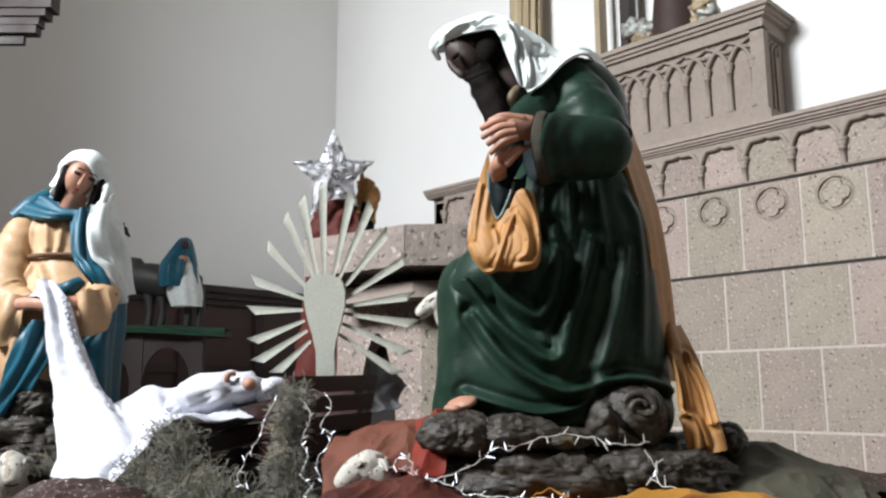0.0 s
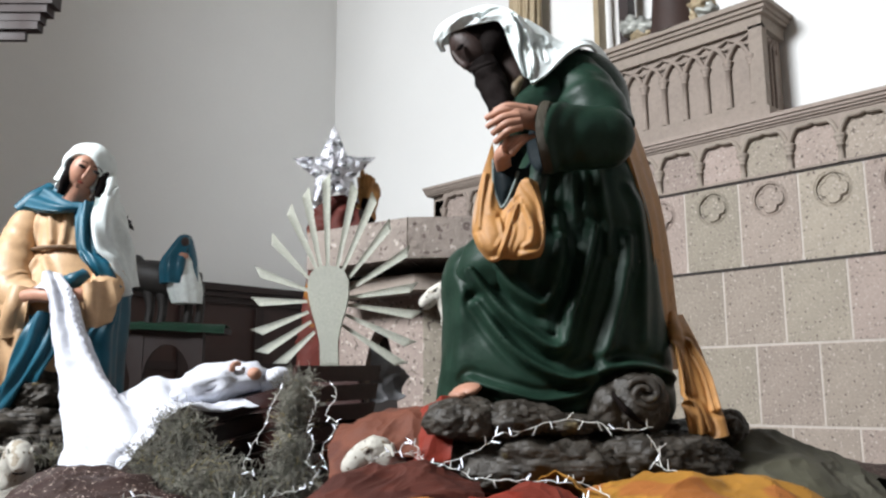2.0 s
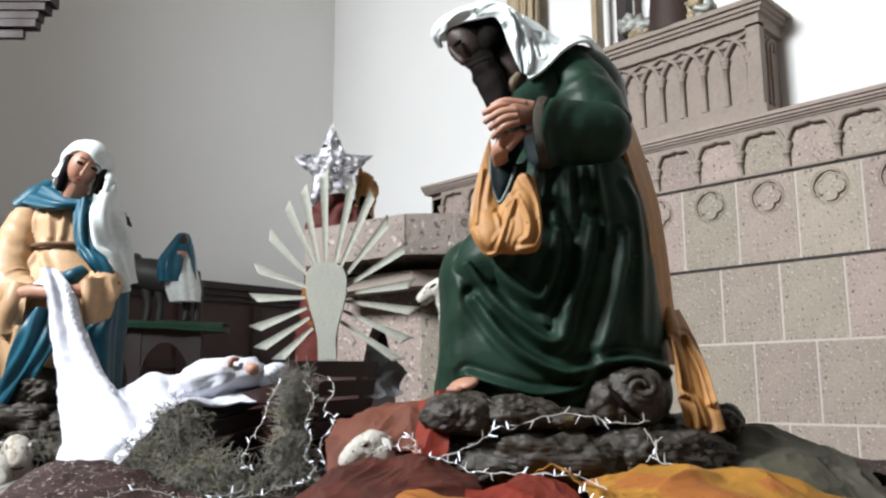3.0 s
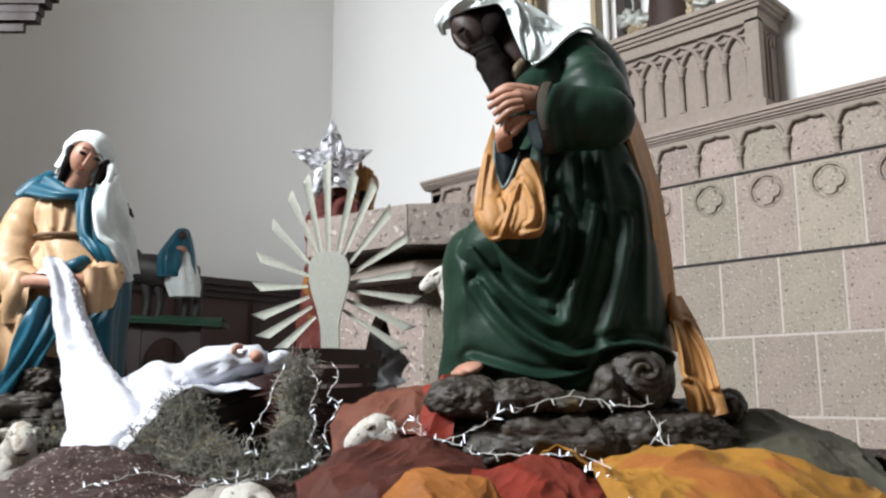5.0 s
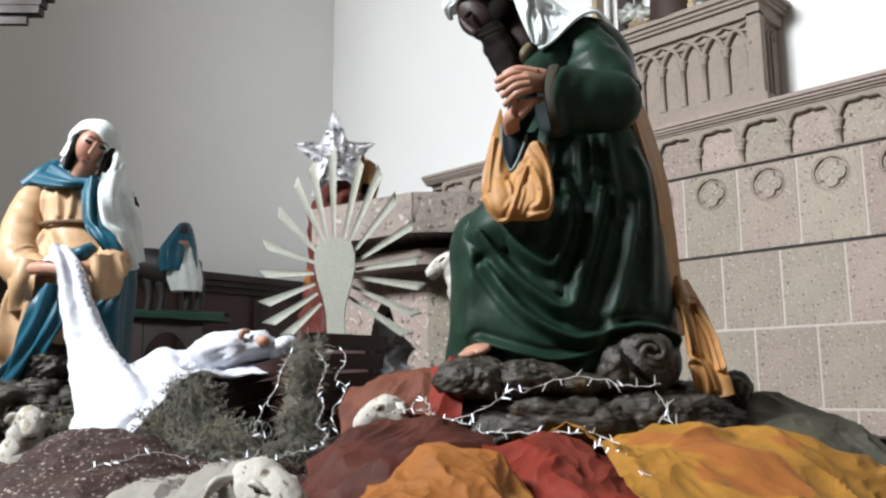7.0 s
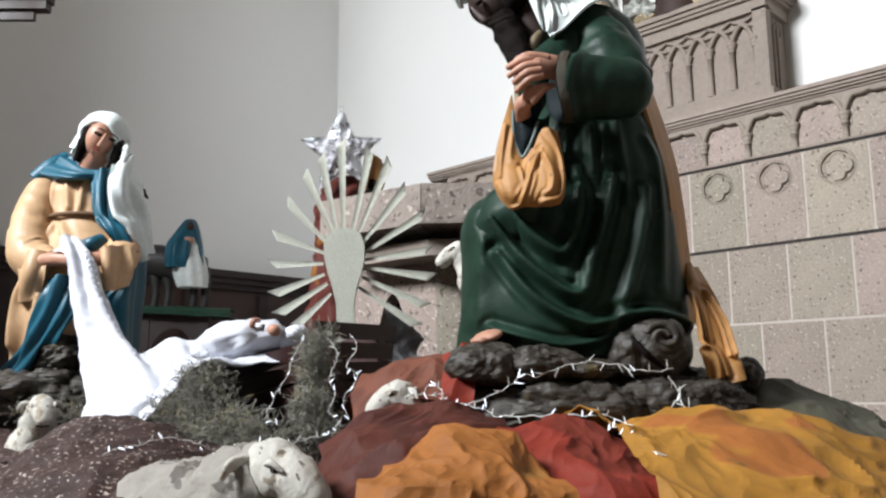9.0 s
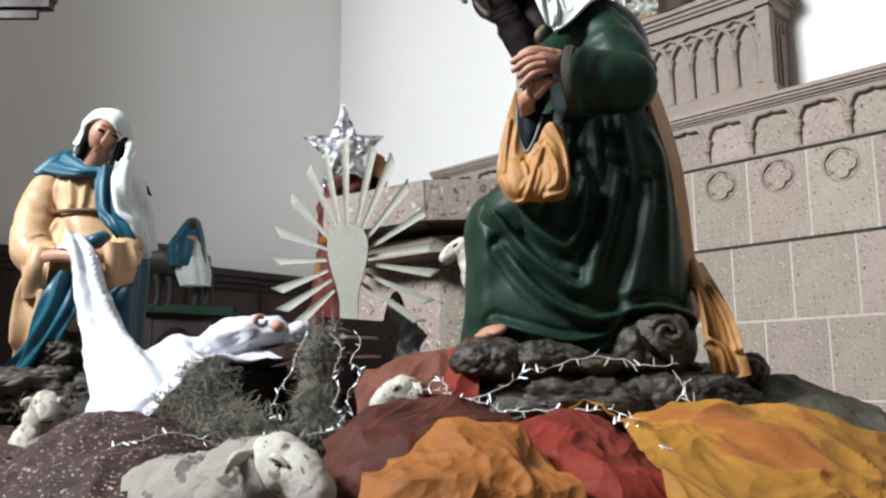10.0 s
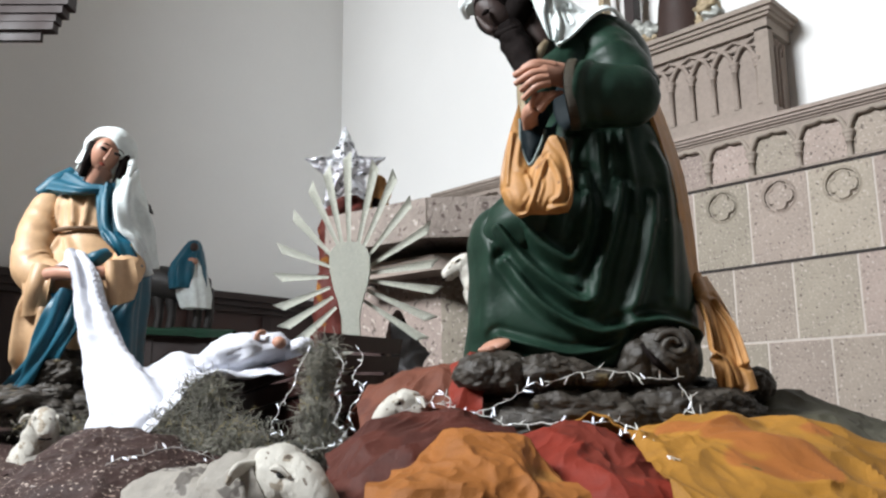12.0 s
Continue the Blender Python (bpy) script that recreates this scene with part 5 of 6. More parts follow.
hang = sheet(s, [[(-1.408, 2.9, 1.42), (-1.377, 2.9, 1.469), (-1.346, 2.9, 1.478), (-1.303, 2.9, 1.41)], [(-1.356, 2.87, 1.406), (-1.323, 2.86, 1.401), (-1.284, 2.86, 1.385), (-1.255, 2.88, 1.388)],
          [(-1.329, 2.85, 1.29), (-1.283, 2.83, 1.287), (-1.246, 2.83, 1.287), (-1.198, 2.85, 1.27)], [(-1.273, 2.8, 1.138), (-1.222, 2.77, 1.154), (-1.159, 2.77, 1.154), (-1.105, 2.8, 1.119)],
          [(-1.2, 2.68, 1.012), (-1.125, 2.64, 1.028), (-1.043, 2.64, 1.061), (-0.997, 2.68, 1.053)], [(-1.111, 2.52, 0.931), (-1.032, 2.5, 0.947), (-0.938, 2.5, 0.963), (-0.873, 2.52, 0.97)],
          [(-1.079, 2.42, 0.877), (-0.995, 2.38, 0.861), (-0.935, 2.38, 0.868), (-0.898, 2.42, 0.895)]], LINEN, 60, 110, thick=0.003, crumple=0.005, crease=22,
      ripple=lambda a, b: 0.012 * np.sin(a * 13 + b * 3) * (1 - b * 0.5))
for k in (46, 52):
    edge = hang[12:75, k]
    tube(s, [tuple(p + np.array((0.007 * math.sin(i * 1.9), -0.005, 0.004 * math.cos(i * 2.7)))) for i, p in enumerate(edge)], [0.0022], LINEN, n=5, rows=180)
solid("white_cloth", s, (-1.1, 2.5, 0.8), "white cotton cloth hanging from the statue's wrists", "cloth")
s = Shape()
sheet(s, [[(-1.141, 2.85, 1.046), (-1.054, 2.85, 1.078), (-0.967, 2.85, 1.122), (-0.898, 2.85, 1.107), (-0.76, 2.85, 1.132), (-0.574, 2.85, 1.139), (-0.502, 2.82, 1.122)],
          [(-1.114, 2.75, 1.007), (-1.017, 2.72, 1.032), (-0.916, 2.7, 1.071), (-0.846, 2.7, 1.065), (-0.72, 2.68, 1.084), (-0.598, 2.68, 1.092), (-0.496, 2.7, 1.103)],
          [(-1.097, 2.62, 0.954), (-0.998, 2.6, 0.97), (-0.894, 2.58, 1.01), (-0.807, 2.56, 1.039), (-0.699, 2.54, 1.029), (-0.6, 2.56, 1.049), (-0.504, 2.58, 1.079)],
          [(-1.087, 2.5, 0.898), (-0.969, 2.48, 0.909), (-0.881, 2.47, 0.952), (-0.813, 2.47, 1.007), (-0.734, 2.47, 1.037), (-0.68, 2.48, 1.018), (-0.572, 2.5, 1.038)],
          [(-1.083, 2.44, 0.867), (-0.969, 2.4, 0.862), (-0.89, 2.38, 0.868), (-0.843, 2.4, 0.929), (-0.775, 2.42, 1.013), (-0.73, 2.44, 1.039), (-0.68, 2.46, 1.019)]], LINEN, 120, 80, thick=0.003, crumple=0.007, crease=14, seed=4,
      ripple=lambda a, b: 0.005 * np.sin(b * 7 + a * 9) + 0.004 * np.sin(a * 21 - b * 9))
solid("white_cloth", s, (-0.85, 2.5, 0.85), "rumpled white cotton sheet spread over the crib", "cloth")
s = Shape()
ball(s, (-0.7, 2.62, 1.095), (0.15, 0.11, 0.06), LINEN, pose(0, 0, 0, 0, -10, -12), dent=0.18, n=44, rows=30)
ball(s, (-0.536, 2.6, 1.107), (0.05, 0.06, 0.032), LINEN, pose(0, 0, 0, 0, -30, 0), dent=0.1, n=36, rows=24)
ball(s, (-0.603, 2.55, 1.123), (0.014, 0.02, 0.02), LINEN, n=20, rows=14)
ball(s, (-0.582, 2.54, 1.122), (0.021, 0.022, 0.019), SKIN, n=20, rows=16)
tube(s, [(-0.649, 2.54, 1.123), (-0.639, 2.52, 1.148), (-0.627, 2.54, 1.152)], [0.009, 0.008, 0.008], SKIN, n=10, rows=10)
solid("infant_doll", s, Vector((-0.7, 2.62, 1.11)) - Vector((0, 0, 0.05)), "small infant doll wrapped in white cloth on a pillow", "doll")

# ---- glittered sunburst ----
sun = thing("sunburst", (-0.4, 2.86, 0.98), "grey green glittered sunburst with fluted rays behind the crib", "sunburst")
s = Shape()
prof = [(-0.43, 1.161), (-0.371, 1.161), (-0.374, 1.231), (-0.364, 1.286), (-0.35, 1.335), (-0.341, 1.383), (-0.342, 1.429), (-0.352, 1.459), (-0.375, 1.478), (-0.41, 1.484),
        (-0.446, 1.478), (-0.468, 1.457), (-0.477, 1.427), (-0.474, 1.38), (-0.462, 1.331), (-0.446, 1.283), (-0.433, 1.227)]
s.prism(prof, GLITTER, lambda p, d: (p[0], d, p[1]), (2.822, 2.85))
s.box((prof[0][0], 2.824, 0.95), (prof[1][0], 2.848, prof[0][1] + 0.004), GLITTER)
part("plaque", s, sun, smooth=False)
for base, tip in (((-0.413, 1.463), (-0.425, 1.791)), ((-0.386, 1.459), (-0.328, 1.759)), ((-0.371, 1.452), (-0.26, 1.722)), ((-0.352, 1.432), (-0.206, 1.627)), ((-0.346, 1.401), (-0.143, 1.536)),
                  ((-0.346, 1.378), (-0.124, 1.412)), ((-0.346, 1.354), (-0.115, 1.32)), ((-0.351, 1.321), (-0.136, 1.224)), ((-0.362, 1.287), (-0.166, 1.158)), ((-0.434, 1.463), (-0.494, 1.739)),
                  ((-0.443, 1.46), (-0.548, 1.679)), ((-0.466, 1.433), (-0.604, 1.579)), ((-0.476, 1.402), (-0.648, 1.466)), ((-0.48, 1.366), (-0.653, 1.366)), ((-0.475, 1.331), (-0.644, 1.264)),
                  ((-0.465, 1.299), (-0.626, 1.198)), ((-0.453, 1.265), (-0.565, 1.162))):
    base, tip = np.array(base), np.array(tip)
    d = (tip - base) / np.linalg.norm(tip - base)
    p = np.array((-d[1], d[0]))
    turn = 1 if d[0] > 0 else -1
    s = Shape()
    rows = []
    for t in np.linspace(0, 1, 5):
        w = 0.005 + 0.0105 * t
        row = []
        for k in np.linspace(-1, 1, 9):
            q = base + (tip - base) * t + d * 0.016 * t * (turn * k - 0.7 * (1 - k * k)) + p * w * k
            row.append((q[0], 2.842 + 0.003 * (1 - k * k) * (0.4 + 0.6 * t), q[1]))
        row += [(u, v + 0.005, z) for u, v, z in reversed(row)]
        rows.append(row)
    s.grid(rows, GLITTER, close_u=True)
    s.cap(rows[0], GLITTER, True)
    s.cap(rows[-1], GLITTER)
    part("ray", s, sun, smooth=False)

# ---- paper house with a foil star ----
s = Shape()
loft(s, [(-0.72, 5.6, 0.55, 0.28, 0.2), (-0.72, 5.6, 1.3, 0.22, 0.2), (-0.72, 5.6, 1.8, 0.17, 0.18), (-0.68, 5.6, 2.2, 0.2, 0.16), (-0.66, 5.6, 2.36, 0.14, 0.12)], RED_PAPER, n=40, rows=60, pleats=7, pleat=0.1, wobble=0.05)
solid("paper_house", s, (-0.74, 5.6, 0.55), "red brown painted crumpled paper mound carrying the star", "paper mound")
s = Shape()
ball(s, (-0.5, 5.55, 2.3), (0.07, 0.06, 0.22), OCHRE, dent=0.5, seed=4)
ball(s, (-0.5, 5.5, 2.2), (0.05, 0.05, 0.13), BEARD_AND_SHADE, dent=0.3)
solid("angel_figure", s, (-0.5, 5.55, 2.08), "small ochre and brown figure beside the foil star", "figurine")
s = Shape()
pts = []
cu, cz = -0.707, 2.5
tips = [(0.0, 0.31), (0.272, 0.088), (0.17, -0.22), (-0.14, -0.275), (-0.272, 0.088)]
inner = [(0.09, 0.1), (0.13, -0.05), (0.02, -0.135), (-0.12, -0.05), (-0.09, 0.1)]
ring = [q for pair in zip(tips, inner) for q in pair]
base = len(s.v)
k = s.slot(FOIL)
s.v.append((cu, 5.3, cz))
s.v.append((cu, 5.46, cz))
for a, b in ring:
    s.v.append((cu + a, 5.38, cz + b))
for i in range(10):
    j = (i + 1) % 10
    s.f += [(0, 2 + j, 2 + i), (1, 2 + i, 2 + j)]
    s.s += [k, k]
star = solid("foil_star", s, (cu, 5.38, 2.2), "five pointed star wrapped in crumpled silver foil", "star", smooth=False)
bm = bmesh.new()
bm.from_mesh(star.data)
bmesh.ops.subdivide_edges(bm, edges=bm.edges[:], cuts=9, use_grid_fill=True)
for v in bm.verts:
    d = noise.noise_vector(v.co * 22) * 0.016 + noise.noise_vector(v.co * 60) * 0.012
    v.co += Vector((d.x * 0.4, d.y * 0.8, d.z * 0.4))
bm.to_mesh(star.data)
bm.free()

# ---- side table with donkey and little lady ----
tab = thing("side_table", (-2.5, 7.35, 0.55), "dark wooden side table with arched apron and green cloth", "table")
s = Shape()
s.box((-3.4, 7.15, 1.58), (-1.86, 7.6, 1.63), WOOD_DARK)
part("tabletop", s, tab, smooth=False)
for u in (-3.3, -2.55, -2.05):
    s = Shape()
    s.box((u - 0.05, 7.18, 0.55), (u + 0.05, 7.26, 1.58), WOOD_DARK)
    part("leg", s, tab, smooth=False)
for u0, u1 in ((-3.25, -2.6), (-2.5, -2.1)):
    s = Shape()
    t = np.linspace(0, 1, 17)
    arch = [(u0 + (u1 - u0) * a, 1.2 + 0.28 * max(0.0, math.sin(math.pi * a)) ** 0.5) for a in t]
    s.prism(arch + [(u1, 1.58), (u0, 1.58)], WOOD_DARK, lambda p, d: (p[0], d, p[1]), (7.19, 7.23))
    part("apron", s, tab, smooth=False)
s = Shape()
sheet(s, [[(-3.3, 7.5, 1.655), (-2.5, 7.5, 1.66), (-1.84, 7.5, 1.64)], [(-3.3, 7.14, 1.655), (-2.5, 7.12, 1.66), (-1.8, 7.12, 1.63)], [(-3.3, 7.1, 1.61), (-2.5, 7.09, 1.6), (-1.8, 7.08, 1.56)]], GREEN_CLOTH, 60, 16, crumple=0.012, crease=12)
solid("green_cloth", s, (-2.5, 7.3, 1.63), "rumpled green felt cloth lying on the side table", "cloth")
s = Shape()
tube(s, [(-2.851, 7.25, 2.172), (-2.666, 7.22, 2.093), (-2.447, 7.22, 2.053), (-2.08, 7.22, 1.969)], [0.07, 0.12, 0.15, 0.13], DONKEY, n=20, rows=24)
tube(s, [(-2.778, 7.2, 2.066), (-2.676, 7.2, 2.129), (-2.61, 7.2, 2.164), (-2.598, 7.22, 1.995)], [0.06, 0.08, 0.09, 0.06], DONKEY, n=16, rows=20)
tube(s, [(-2.62, 7.2, 2.164), (-2.604, 7.2, 2.228)], [0.03, 0.012], DONKEY, n=8)
for x in (258, 280, 325, 345):
    tube(s, [Vector((-2.475, 7.2, 1.992)) + Vector(((x - 262) * 0.0049, 0, 0)), Vector((-2.465, 7.2, 1.797)) + Vector(((x - 262) * 0.0049 + 0.02, 0, 0)), Vector((-2.458, 7.2, 1.672)) + Vector(((x - 262) * 0.0049, 0, -0.01))], [0.06, 0.035, 0.035], DONKEY, n=10, rows=12)
solid("donkey_figure", s, (-2.3, 7.2, 1.66), "dark grey donkey figure standing on the green cloth", "figurine")
s = Shape()
loft(s, [(-2.14, 7.14, 1.82, 0.12, 0.1), (-2.16, 7.14, 1.95, 0.14, 0.13), (-2.18, 7.14, 2.1, 0.12, 0.11), (-2.185, 7.14, 2.2, 0.1, 0.09), (-2.185, 7.14, 2.3, 0.06, 0.06)], WHITE_PAINT, n=40, rows=30, pleats=9, pleat=0.08)
loft(s, [(-2.25, 7.1, 1.98, 0.1, 0.12), (-2.24, 7.1, 2.1, 0.12, 0.13), (-2.23, 7.12, 2.2, 0.115, 0.12), (-2.2, 7.16, 2.32, 0.085, 0.08), (-2.19, 7.18, 2.4, 0.05, 0.06), (-2.185, 7.18, 2.42, 0.02, 0.02)], BLUE, n=40, rows=40, pleats=7, pleat=0.1)
loft(s, [(-2.07, 7.15, 2.0, 0.03, 0.08), (-2.09, 7.15, 2.1, 0.035, 0.08), (-2.12, 7.15, 2.24, 0.04, 0.07), (-2.14, 7.16, 2.32, 0.04, 0.06)], BLUE, n=20, rows=16)
ball(s, (-2.165, 7.1, 2.34), (0.035, 0.035, 0.045), BROWN_AND_SHADED_SKIN, n=14, rows=10)
ball(s, (-2.165, 7.05, 2.21), (0.05, 0.03, 0.035), SKIN, n=14, rows=10)
solid("lady_figurine", s, (-2.15, 7.14, 1.82), "small lady figurine in blue cloak and white gown", "figurine")


# ---- sheep ----
def sheep(base, heading, size, head_up, mat, label, wool=0.09):
    """A small lying or standing sheep; heading in degrees, its nose along local x."""
    s = Shape()
    ball(s, (0, 0, 0.11), (0.15, 0.085, 0.085), mat, dent=wool, scale=18, n=48, rows=34)
    ball(s, (0.1, 0, 0.14), (0.07, 0.065, 0.08), mat, dent=wool, scale=18, n=32, rows=22, seed=3)
    hx, hz = 0.17, 0.15 + head_up
    tube(s, [(0.09, 0, 0.13), (0.13, 0, (0.15 + hz) / 2), (hx - 0.01, 0, hz)], [0.07, 0.055, 0.045], mat, n=22, rows=16, wobble=0.2)
    ball(s, (hx, 0, hz), (0.05, 0.04, 0.042), SHEEP, pose(0, 0, 0, 0, 25, 0), n=36, rows=26, dent=0.08, scale=14)
    tube(s, [(hx - 0.01, 0, hz + 0.01), (hx + 0.035, 0, hz - 0.012), (hx + 0.068, 0, hz - 0.04), (hx + 0.08, 0, hz - 0.05)], [0.036, 0.034, 0.026, 0.014], SHEEP, n=22, rows=18, flat=0.95, wobble=0.12)
    for sg in (-1, 1):
        tube(s, [(hx - 0.02, 0.03 * sg, hz + 0.018), (hx - 0.03, 0.055 * sg, hz + 0.012), (hx - 0.034, 0.07 * sg, hz - 0.006)], [0.007, 0.010, 0.004], SHEEP, n=10, rows=10, flat=0.5, side=(1, 0, 0))
        ball(s, (hx + 0.024, 0.032 * sg, hz + 0.006), (0.007, 0.005, 0.005), BLACK, n=10, rows=8)
        tube(s, [(hx + 0.008, 0.033 * sg, hz + 0.012), (hx + 0.024, 0.037 * sg, hz + 0.015), (hx + 0.038, 0.032 * sg, hz + 0.004)], [0.003, 0.005, 0.003], SHEEP, n=7, rows=8)
        for x in (-0.09, 0.09):
            tube(s, [(x, 0.045 * sg, 0.09), (x + 0.02, 0.05 * sg, 0.04), (x + 0.01, 0.05 * sg, 0.0)], [0.032, 0.02, 0.018], mat, n=10, rows=10)
    tube(s, [(hx + 0.07, -0.018, hz - 0.055), (hx + 0.083, 0, hz - 0.058), (hx + 0.07, 0.018, hz - 0.055)], [0.003], BEARD_AND_SHADE, n=6, rows=8)
    ob = solid("sheep_figure", s, (0, 0, 0), label, "sheep figurine", group="sheep")
    ob.matrix_world = STAGE @ Matrix.Translation(base) @ pose(0, 0, 0, 0, 0, heading) @ Matrix.Scale(size, 4)
    return ob


sheep((-1.289, 2.607, 0.689), -60, 0.86, 0.1, SHEEP, "white plaster sheep figure sitting beside the brown paper")
sheep((-0.577, 1.7, 0.57), -32, 1.28, 0.035, SHEEP_GREY, "worn grey plaster sheep with a white head turned forward")
sheep((-0.064, 2.08, 0.728), -160, 0.85, 0.09, SHEEP, "white plaster sheep peeping over rust paper")
sheep((0.1, 2.62, 1.165), 180, 0.8, 0.1, SHEEP, "white plaster lamb behind the kneeling statue")
s = Shape()
ball(s, (0.1, 2.62, 0.99), (0.13, 0.1, 0.19), ROCK, dent=0.2)
solid("rock", s, (0.1, 2.62, 0.8), "dark papier mache rock carrying the lamb", "rock", group="dark rocks")
s = Shape()
sheet(s, [[(-0.28, 3, 1.228), (-0.201, 3, 1.198), (-0.152, 3, 1.119)], [(-0.277, 2.95, 1.136), (-0.21, 2.95, 1.116), (-0.162, 2.95, 1.087)], [(-0.274, 2.9, 1.038), (-0.208, 2.9, 1.038), (-0.161, 2.9, 1.066)]], GREY_SHEET, 30, 30, crumple=0.02, crease=14)
solid("grey_sheet", s, Vector((-0.218, 2.9, 1.038)), "dark grey crumpled sheet leaning behind the crib", "sheet")

# ---- dry moss ----
def moss(name, clumps, label, seed):
    rnd = random.Random(seed)
    s = Shape()
    k = s.slot(MOSS)
    h = s.slot(HAY)
    for (c, r, count) in clumps:
        for i in range(count):
            d = Vector((rnd.gauss(0, 1), rnd.gauss(0, 1), rnd.gauss(0, 1))).normalized() * rnd.random() ** 0.4
            p = Vector(c) + Vector((d.x * r[0], d.y * r[1], d.z * r[2]))
            dirn = Vector((rnd.gauss(0, 1), rnd.gauss(0, 1), rnd.gauss(0, 0.8))).normalized()
            w = rnd.uniform(0.0005, 0.0011)
            slot = h if rnd.random() < 0.05 else k
            prev = None
            for step in range(6):
                side = dirn.orthogonal().normalized() * w
                side2 = dirn.cross(side).normalized() * w
                b = len(s.v)
                s.v += [tuple(p + side), tuple(p - side * 0.5 + side2), tuple(p - side * 0.5 - side2)]
                if prev is not None:
                    for q in range(3):
                        s.f.append((prev + q, prev + (q + 1) % 3, b + (q + 1) % 3, b + q))
                        s.s.append(slot)
                prev = b
                dirn = (dirn + Vector((rnd.gauss(0, 0.5), rnd.gauss(0, 0.5), rnd.gauss(0, 0.5)))).normalized()
                p = p + dirn * rnd.uniform(0.008, 0.016)
    return solid(name, s, clumps[0][0], label, "moss", kind="stuff")


moss("dry_moss", [((-0.756, 2.42, 0.978), (0.07, 0.06, 0.05), 500), ((-0.756, 2.38, 0.896), (0.13, 0.08, 0.05), 900), ((-0.663, 2.32, 0.848), (0.13, 0.08, 0.05), 900), ((-0.579, 2.28, 0.808), (0.1, 0.07, 0.035), 500), ((-0.806, 2.4, 0.858), (0.08, 0.07, 0.03), 300)],
     "dry grey green moss heaped against the crib", 3)
moss("dry_moss", [((-0.44, 2.42, 1.069), (0.045, 0.04, 0.05), 420), ((-0.446, 2.42, 0.992), (0.035, 0.03, 0.06), 450), ((-0.443, 2.36, 0.895), (0.05, 0.04, 0.06), 600), ((-0.428, 2.32, 0.839), (0.08, 0.05, 0.03), 450)],
     "dry grey moss hanging over the crib's end", 5)
moss("dry_moss", [((-1.26, 2.8, 0.889), (0.2, 0.1, 0.03), 500)], "green moss on the rock ledge", 8)
# near-black balls put the shade between moss strands into colour
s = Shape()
ball(s, (-0.742, 2.47, 0.869), (0.14, 0.08, 0.055), BEARD_AND_SHADE, dent=0.4, n=40, rows=26)
ball(s, (-0.456, 2.47, 0.875), (0.035, 0.04, 0.085), BEARD_AND_SHADE, dent=0.4, n=30, rows=20)
solid("moss_heap", s, (-0.8, 2.45, 0.8), "dark filler standing in for shade inside the moss below the crib", "moss", kind="stuff")


# ---- strings of small lights ----
def string_lights(path, count, label, seed, length=0.015, lay=0.006, emit=0.4):
    rnd = random.Random(seed)
    ob = thing("string_lights", tuple(path[0]), label, "string lights", group="strings of small lights")
    p = spline(path, count * 6)
    p = p + np.array([noise.noise_vector(Vector(q) * 40) * lay for q in p])
    s = Shape()
    tube(s, [tuple(q) for q in p], [0.0011], WIRE, n=5, rows=len(p) * 2)
    part("wire", s, ob)
    for i in range(count):
        a = Vector(p[min(len(p) - 1, i * 6 + 3)])
        d = Vector((rnd.gauss(0, 0.6), rnd.gauss(-0.2, 0.4), rnd.gauss(0.4, 0.7))).normalized()
        s = Shape()
        tube(s, [a, a + d * length * 0.55, a + d * length * 0.56, a + d * length], [0.0015, 0.0015, 0.0013, 0.0008], WIRE if rnd.random() > emit else BULB, n=7, rows=8)
        part("bulb", s, ob)
    return ob


string_lights([(-0.125, 1.95, 0.936), (-0.086, 1.93, 0.923), (-0.026, 1.9, 0.909), (0.031, 1.86, 0.89), (0.094, 1.8, 0.893), (0.156, 1.76, 0.894), (0.21, 1.72, 0.897), (0.259, 1.68, 0.875), (0.274, 1.62, 0.847), (0.291, 1.56, 0.817)], 30, "clear wire string of small white lights along the paper hills", 1)
string_lights([(-0.085, 1.95, 0.899), (0.013, 1.93, 0.935), (0.057, 1.93, 0.959), (0.077, 1.94, 0.977), (0.116, 1.95, 0.974), (0.173, 1.95, 0.996), (0.243, 1.95, 1.005), (0.303, 1.94, 0.995), (0.338, 1.93, 0.984), (0.416, 1.94, 0.988)], 18, "clear wire string of small white lights across the dark rocks", 2, length=0.021)
string_lights([(0.4, 1.93, 0.975), (0.426, 1.92, 0.932), (0.406, 1.9, 0.914), (0.43, 1.86, 0.903), (0.488, 1.84, 0.894)], 9, "short loop of small white lights below the rocks", 3, length=0.024)
string_lights([(-0.457, 2.3, 1.086), (-0.486, 2.3, 1.034), (-0.496, 2.28, 0.982), (-0.521, 2.26, 0.939), (-0.539, 2.25, 0.882), (-0.51, 2.25, 0.861)], 12, "clear wire string of small lights hanging over the crib", 4)
string_lights([(-0.397, 2.3, 1.085), (-0.365, 2.28, 1.04), (-0.385, 2.27, 0.981), (-0.369, 2.27, 0.938), (-0.382, 2.26, 0.895), (-0.352, 2.25, 0.859)], 12, "clear wire string of small lights hanging over the crib", 5)
string_lights([(-0.343, 2.36, 1.097), (-0.319, 2.35, 1.058), (-0.348, 2.34, 1.012), (-0.317, 2.33, 0.982), (-0.352, 2.32, 0.923), (-0.335, 2.3, 0.865)], 12, "clear wire string of small lights hanging over the crib", 6)
string_lights([(-0.889, 1.9, 0.753), (-0.858, 1.92, 0.792), (-0.823, 1.95, 0.819), (-0.769, 1.97, 0.83), (-0.717, 2, 0.846), (-0.672, 2.02, 0.839), (-0.6, 2.04, 0.812), (-0.551, 2.05, 0.823), (-0.496, 2.1, 0.833)], 22, "clear wire string of small lights over the brown paper", 7)

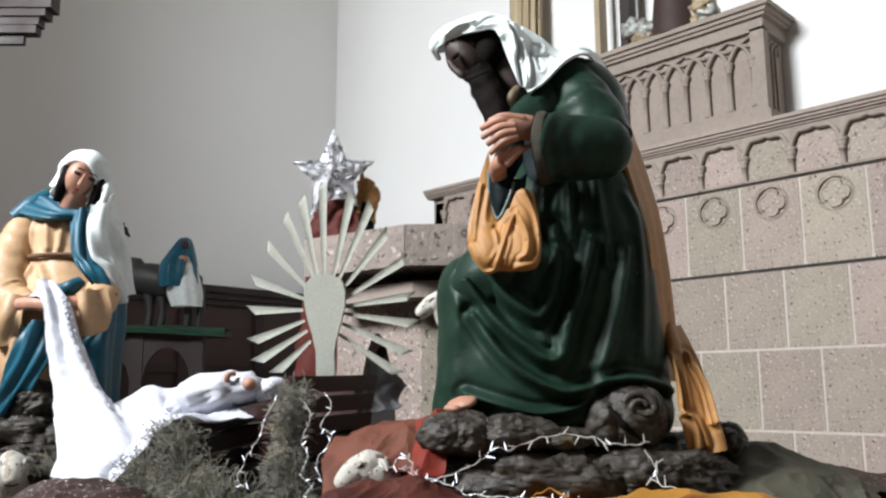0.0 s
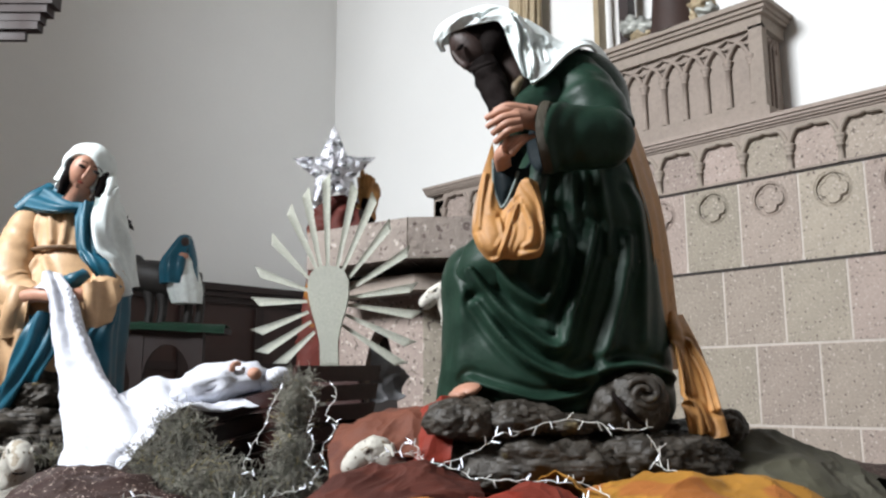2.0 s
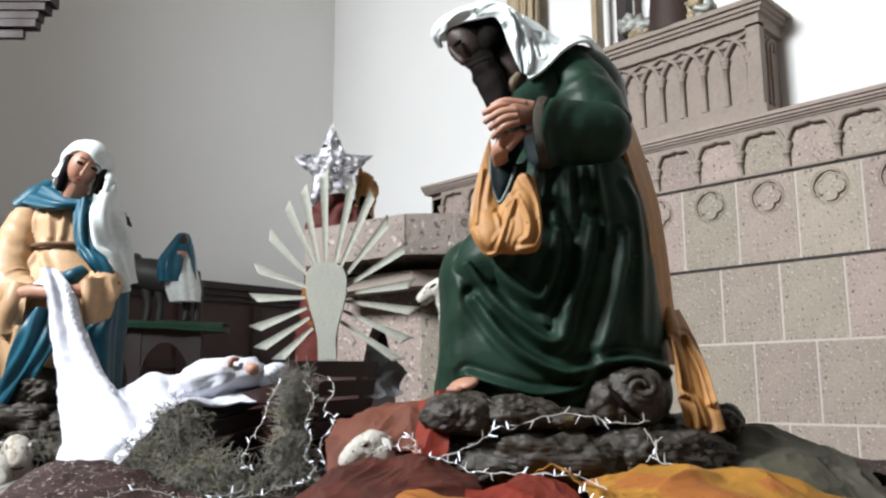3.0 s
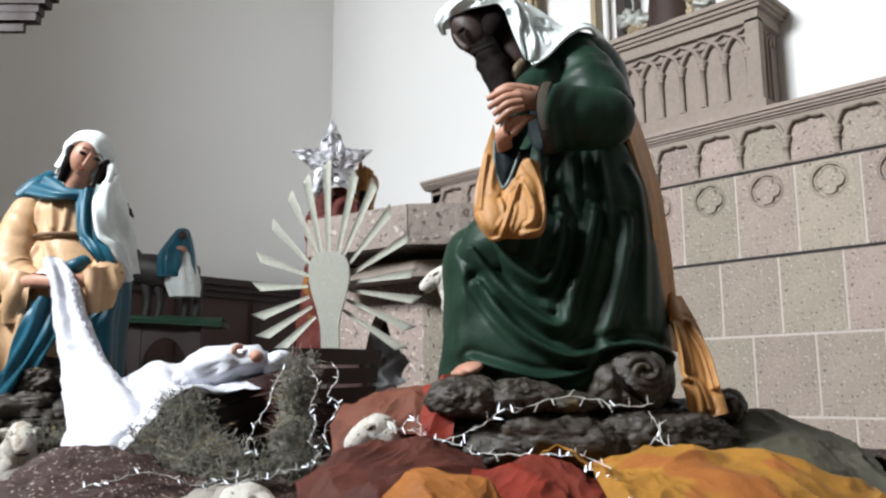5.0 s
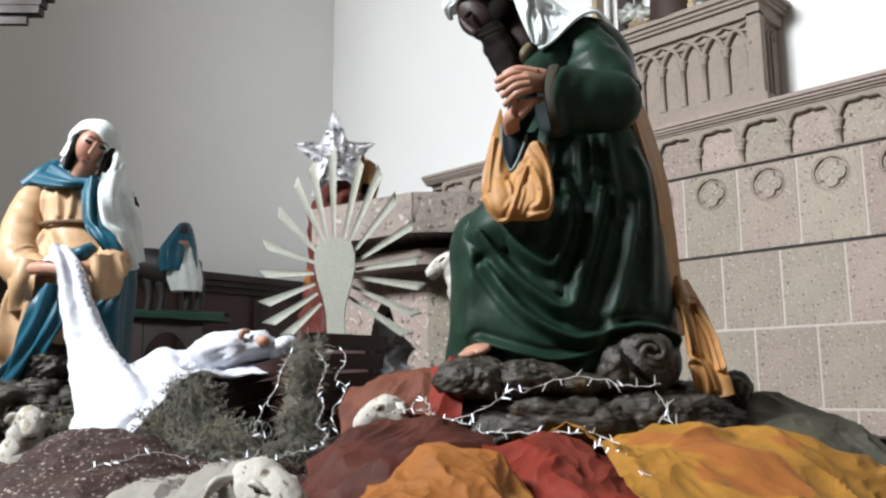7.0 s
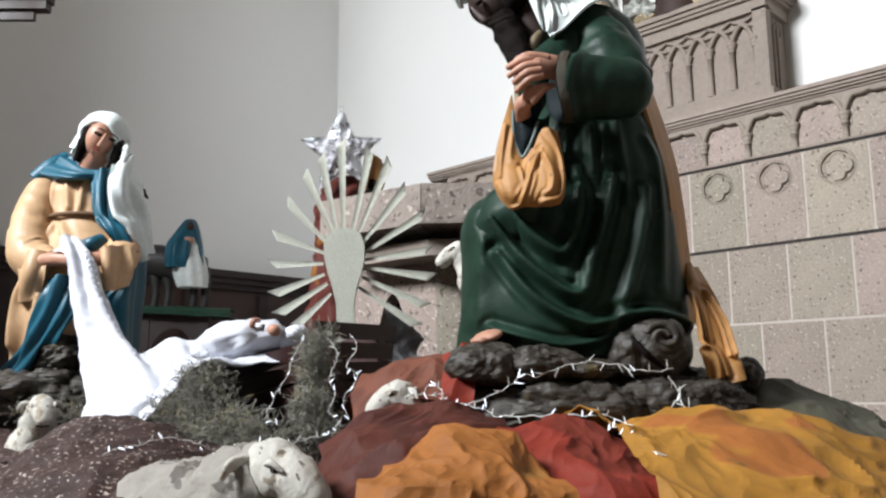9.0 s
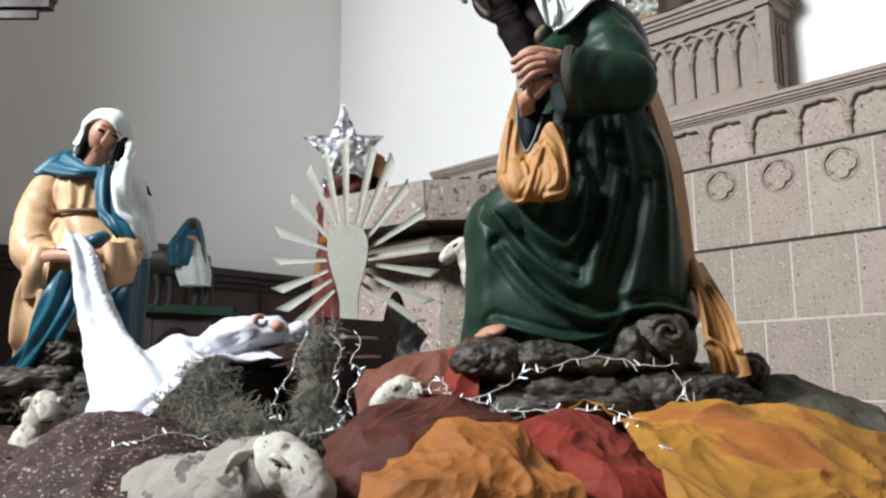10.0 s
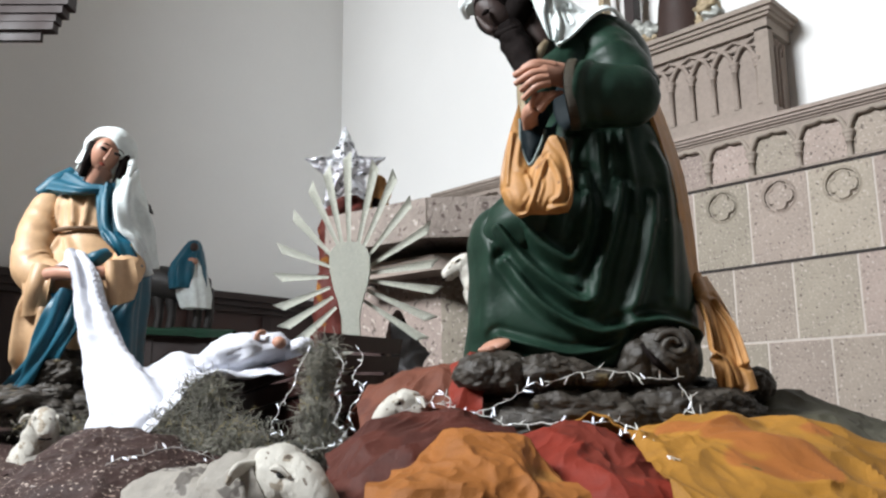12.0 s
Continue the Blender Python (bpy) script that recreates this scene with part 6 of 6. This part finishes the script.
string_lights([(0.207, 1.66, 0.876), (0.224, 1.62, 0.871), (0.234, 1.6, 0.854), (0.251, 1.57, 0.85), (0.259, 1.55, 0.832), (0.275, 1.52, 0.829)], 12, "ladder of small lights along the yellow paper", 8, lay=0.012)
string_lights([(-0.679, 2.12, 0.807), (-0.614, 2.1, 0.795), (-0.561, 2.1, 0.808), (-0.508, 2.1, 0.814), (-0.445, 2.12, 0.825), (-0.382, 2.15, 0.843), (-0.345, 2.18, 0.862)], 20, "tangled string of small lights at the foot of the moss", 9, lay=0.012)
string_lights([(-0.943, 1.85, 0.77), (-0.899, 1.88, 0.773), (-0.859, 1.9, 0.753), (-0.821, 1.92, 0.774), (-0.804, 1.95, 0.807)], 10, "short string of small lights on the brown paper", 10, lay=0.01)
string_lights([(-0.211, 1.98, 0.918), (-0.16, 1.97, 0.936), (-0.122, 1.97, 0.958), (-0.097, 1.97, 0.948), (-0.085, 1.95, 0.923)], 10, "tangle of small lights beside the rocks", 11, lay=0.012)


# ---- stones of the retable ----
W = 0.387
full = block_mesh(W - 0.013, 0.49 - 0.012, 0.03, STONE)


def quatrefoil_block(w, h):
    """A block whose face has a sunk ring round a quatrefoil field."""
    s = Shape()
    cx, cz = w / 2 + 0.008, h - 0.13
    th = np.linspace(0, 2 * np.pi, 96, endpoint=False)
    rows = []

    def ring(radius, y):
        rows.append([(cx + radius(a) * math.cos(a), y, cz + radius(a) * math.sin(a)) for a in th])

    def lobe(k):
        return lambda a: k * (0.058 + 0.025 * abs(math.cos(2 * a)) ** 0.7)

    def edge(a):
        c, d = math.cos(a), math.sin(a)
        reach = [(w - cx) / c if c > 1e-6 else 9, -cx / c if c < -1e-6 else 9, (h - cz) / d if d > 1e-6 else 9, -cz / d if d < -1e-6 else 9]
        return min(reach)
    for radius, y in ((lobe(0.02), 0.004), (lobe(0.86), 0.004), (lobe(0.93), 0.0), (lobe(1.0), -0.003), (lobe(1.08), 0.0), (lobe(1.1), 0.019), (lambda a: 0.095, 0.019),
                      (lambda a: 0.097, -0.002), (lambda a: 0.103, -0.004), (lambda a: 0.107, 0.002), (lambda a: 0.110, 0.002), (lambda a: 0.113, -0.003), (lambda a: 0.117, 0.0), (edge, 0.0), (edge, 0.03)):
        ring(radius, y)
    s.grid(rows, STONE, close_u=True)
    return s.mesh("quatrefoil_block", False)


quat = quatrefoil_block(W - 0.013, 0.545)
n = 16
for i in range(n):
    x = 0.336 - W * 8 + i * W
    if x > X0 - 0.01 and x + W < X1:
        place("quatrefoil_stone", quat, ret, x + 0.006, 0.0, 1.852)
for row, (z, x_ref) in enumerate(((1.36, 0.195), (0.866, 0.0), (0.372, 0.19))):
    for i in range(n):
        x = x_ref - W * 8 + i * W
        if x > X0 - 0.2 and x + W < X1:
            place("stone", full, ret, x + 0.006, 0.0, z - 0.0)
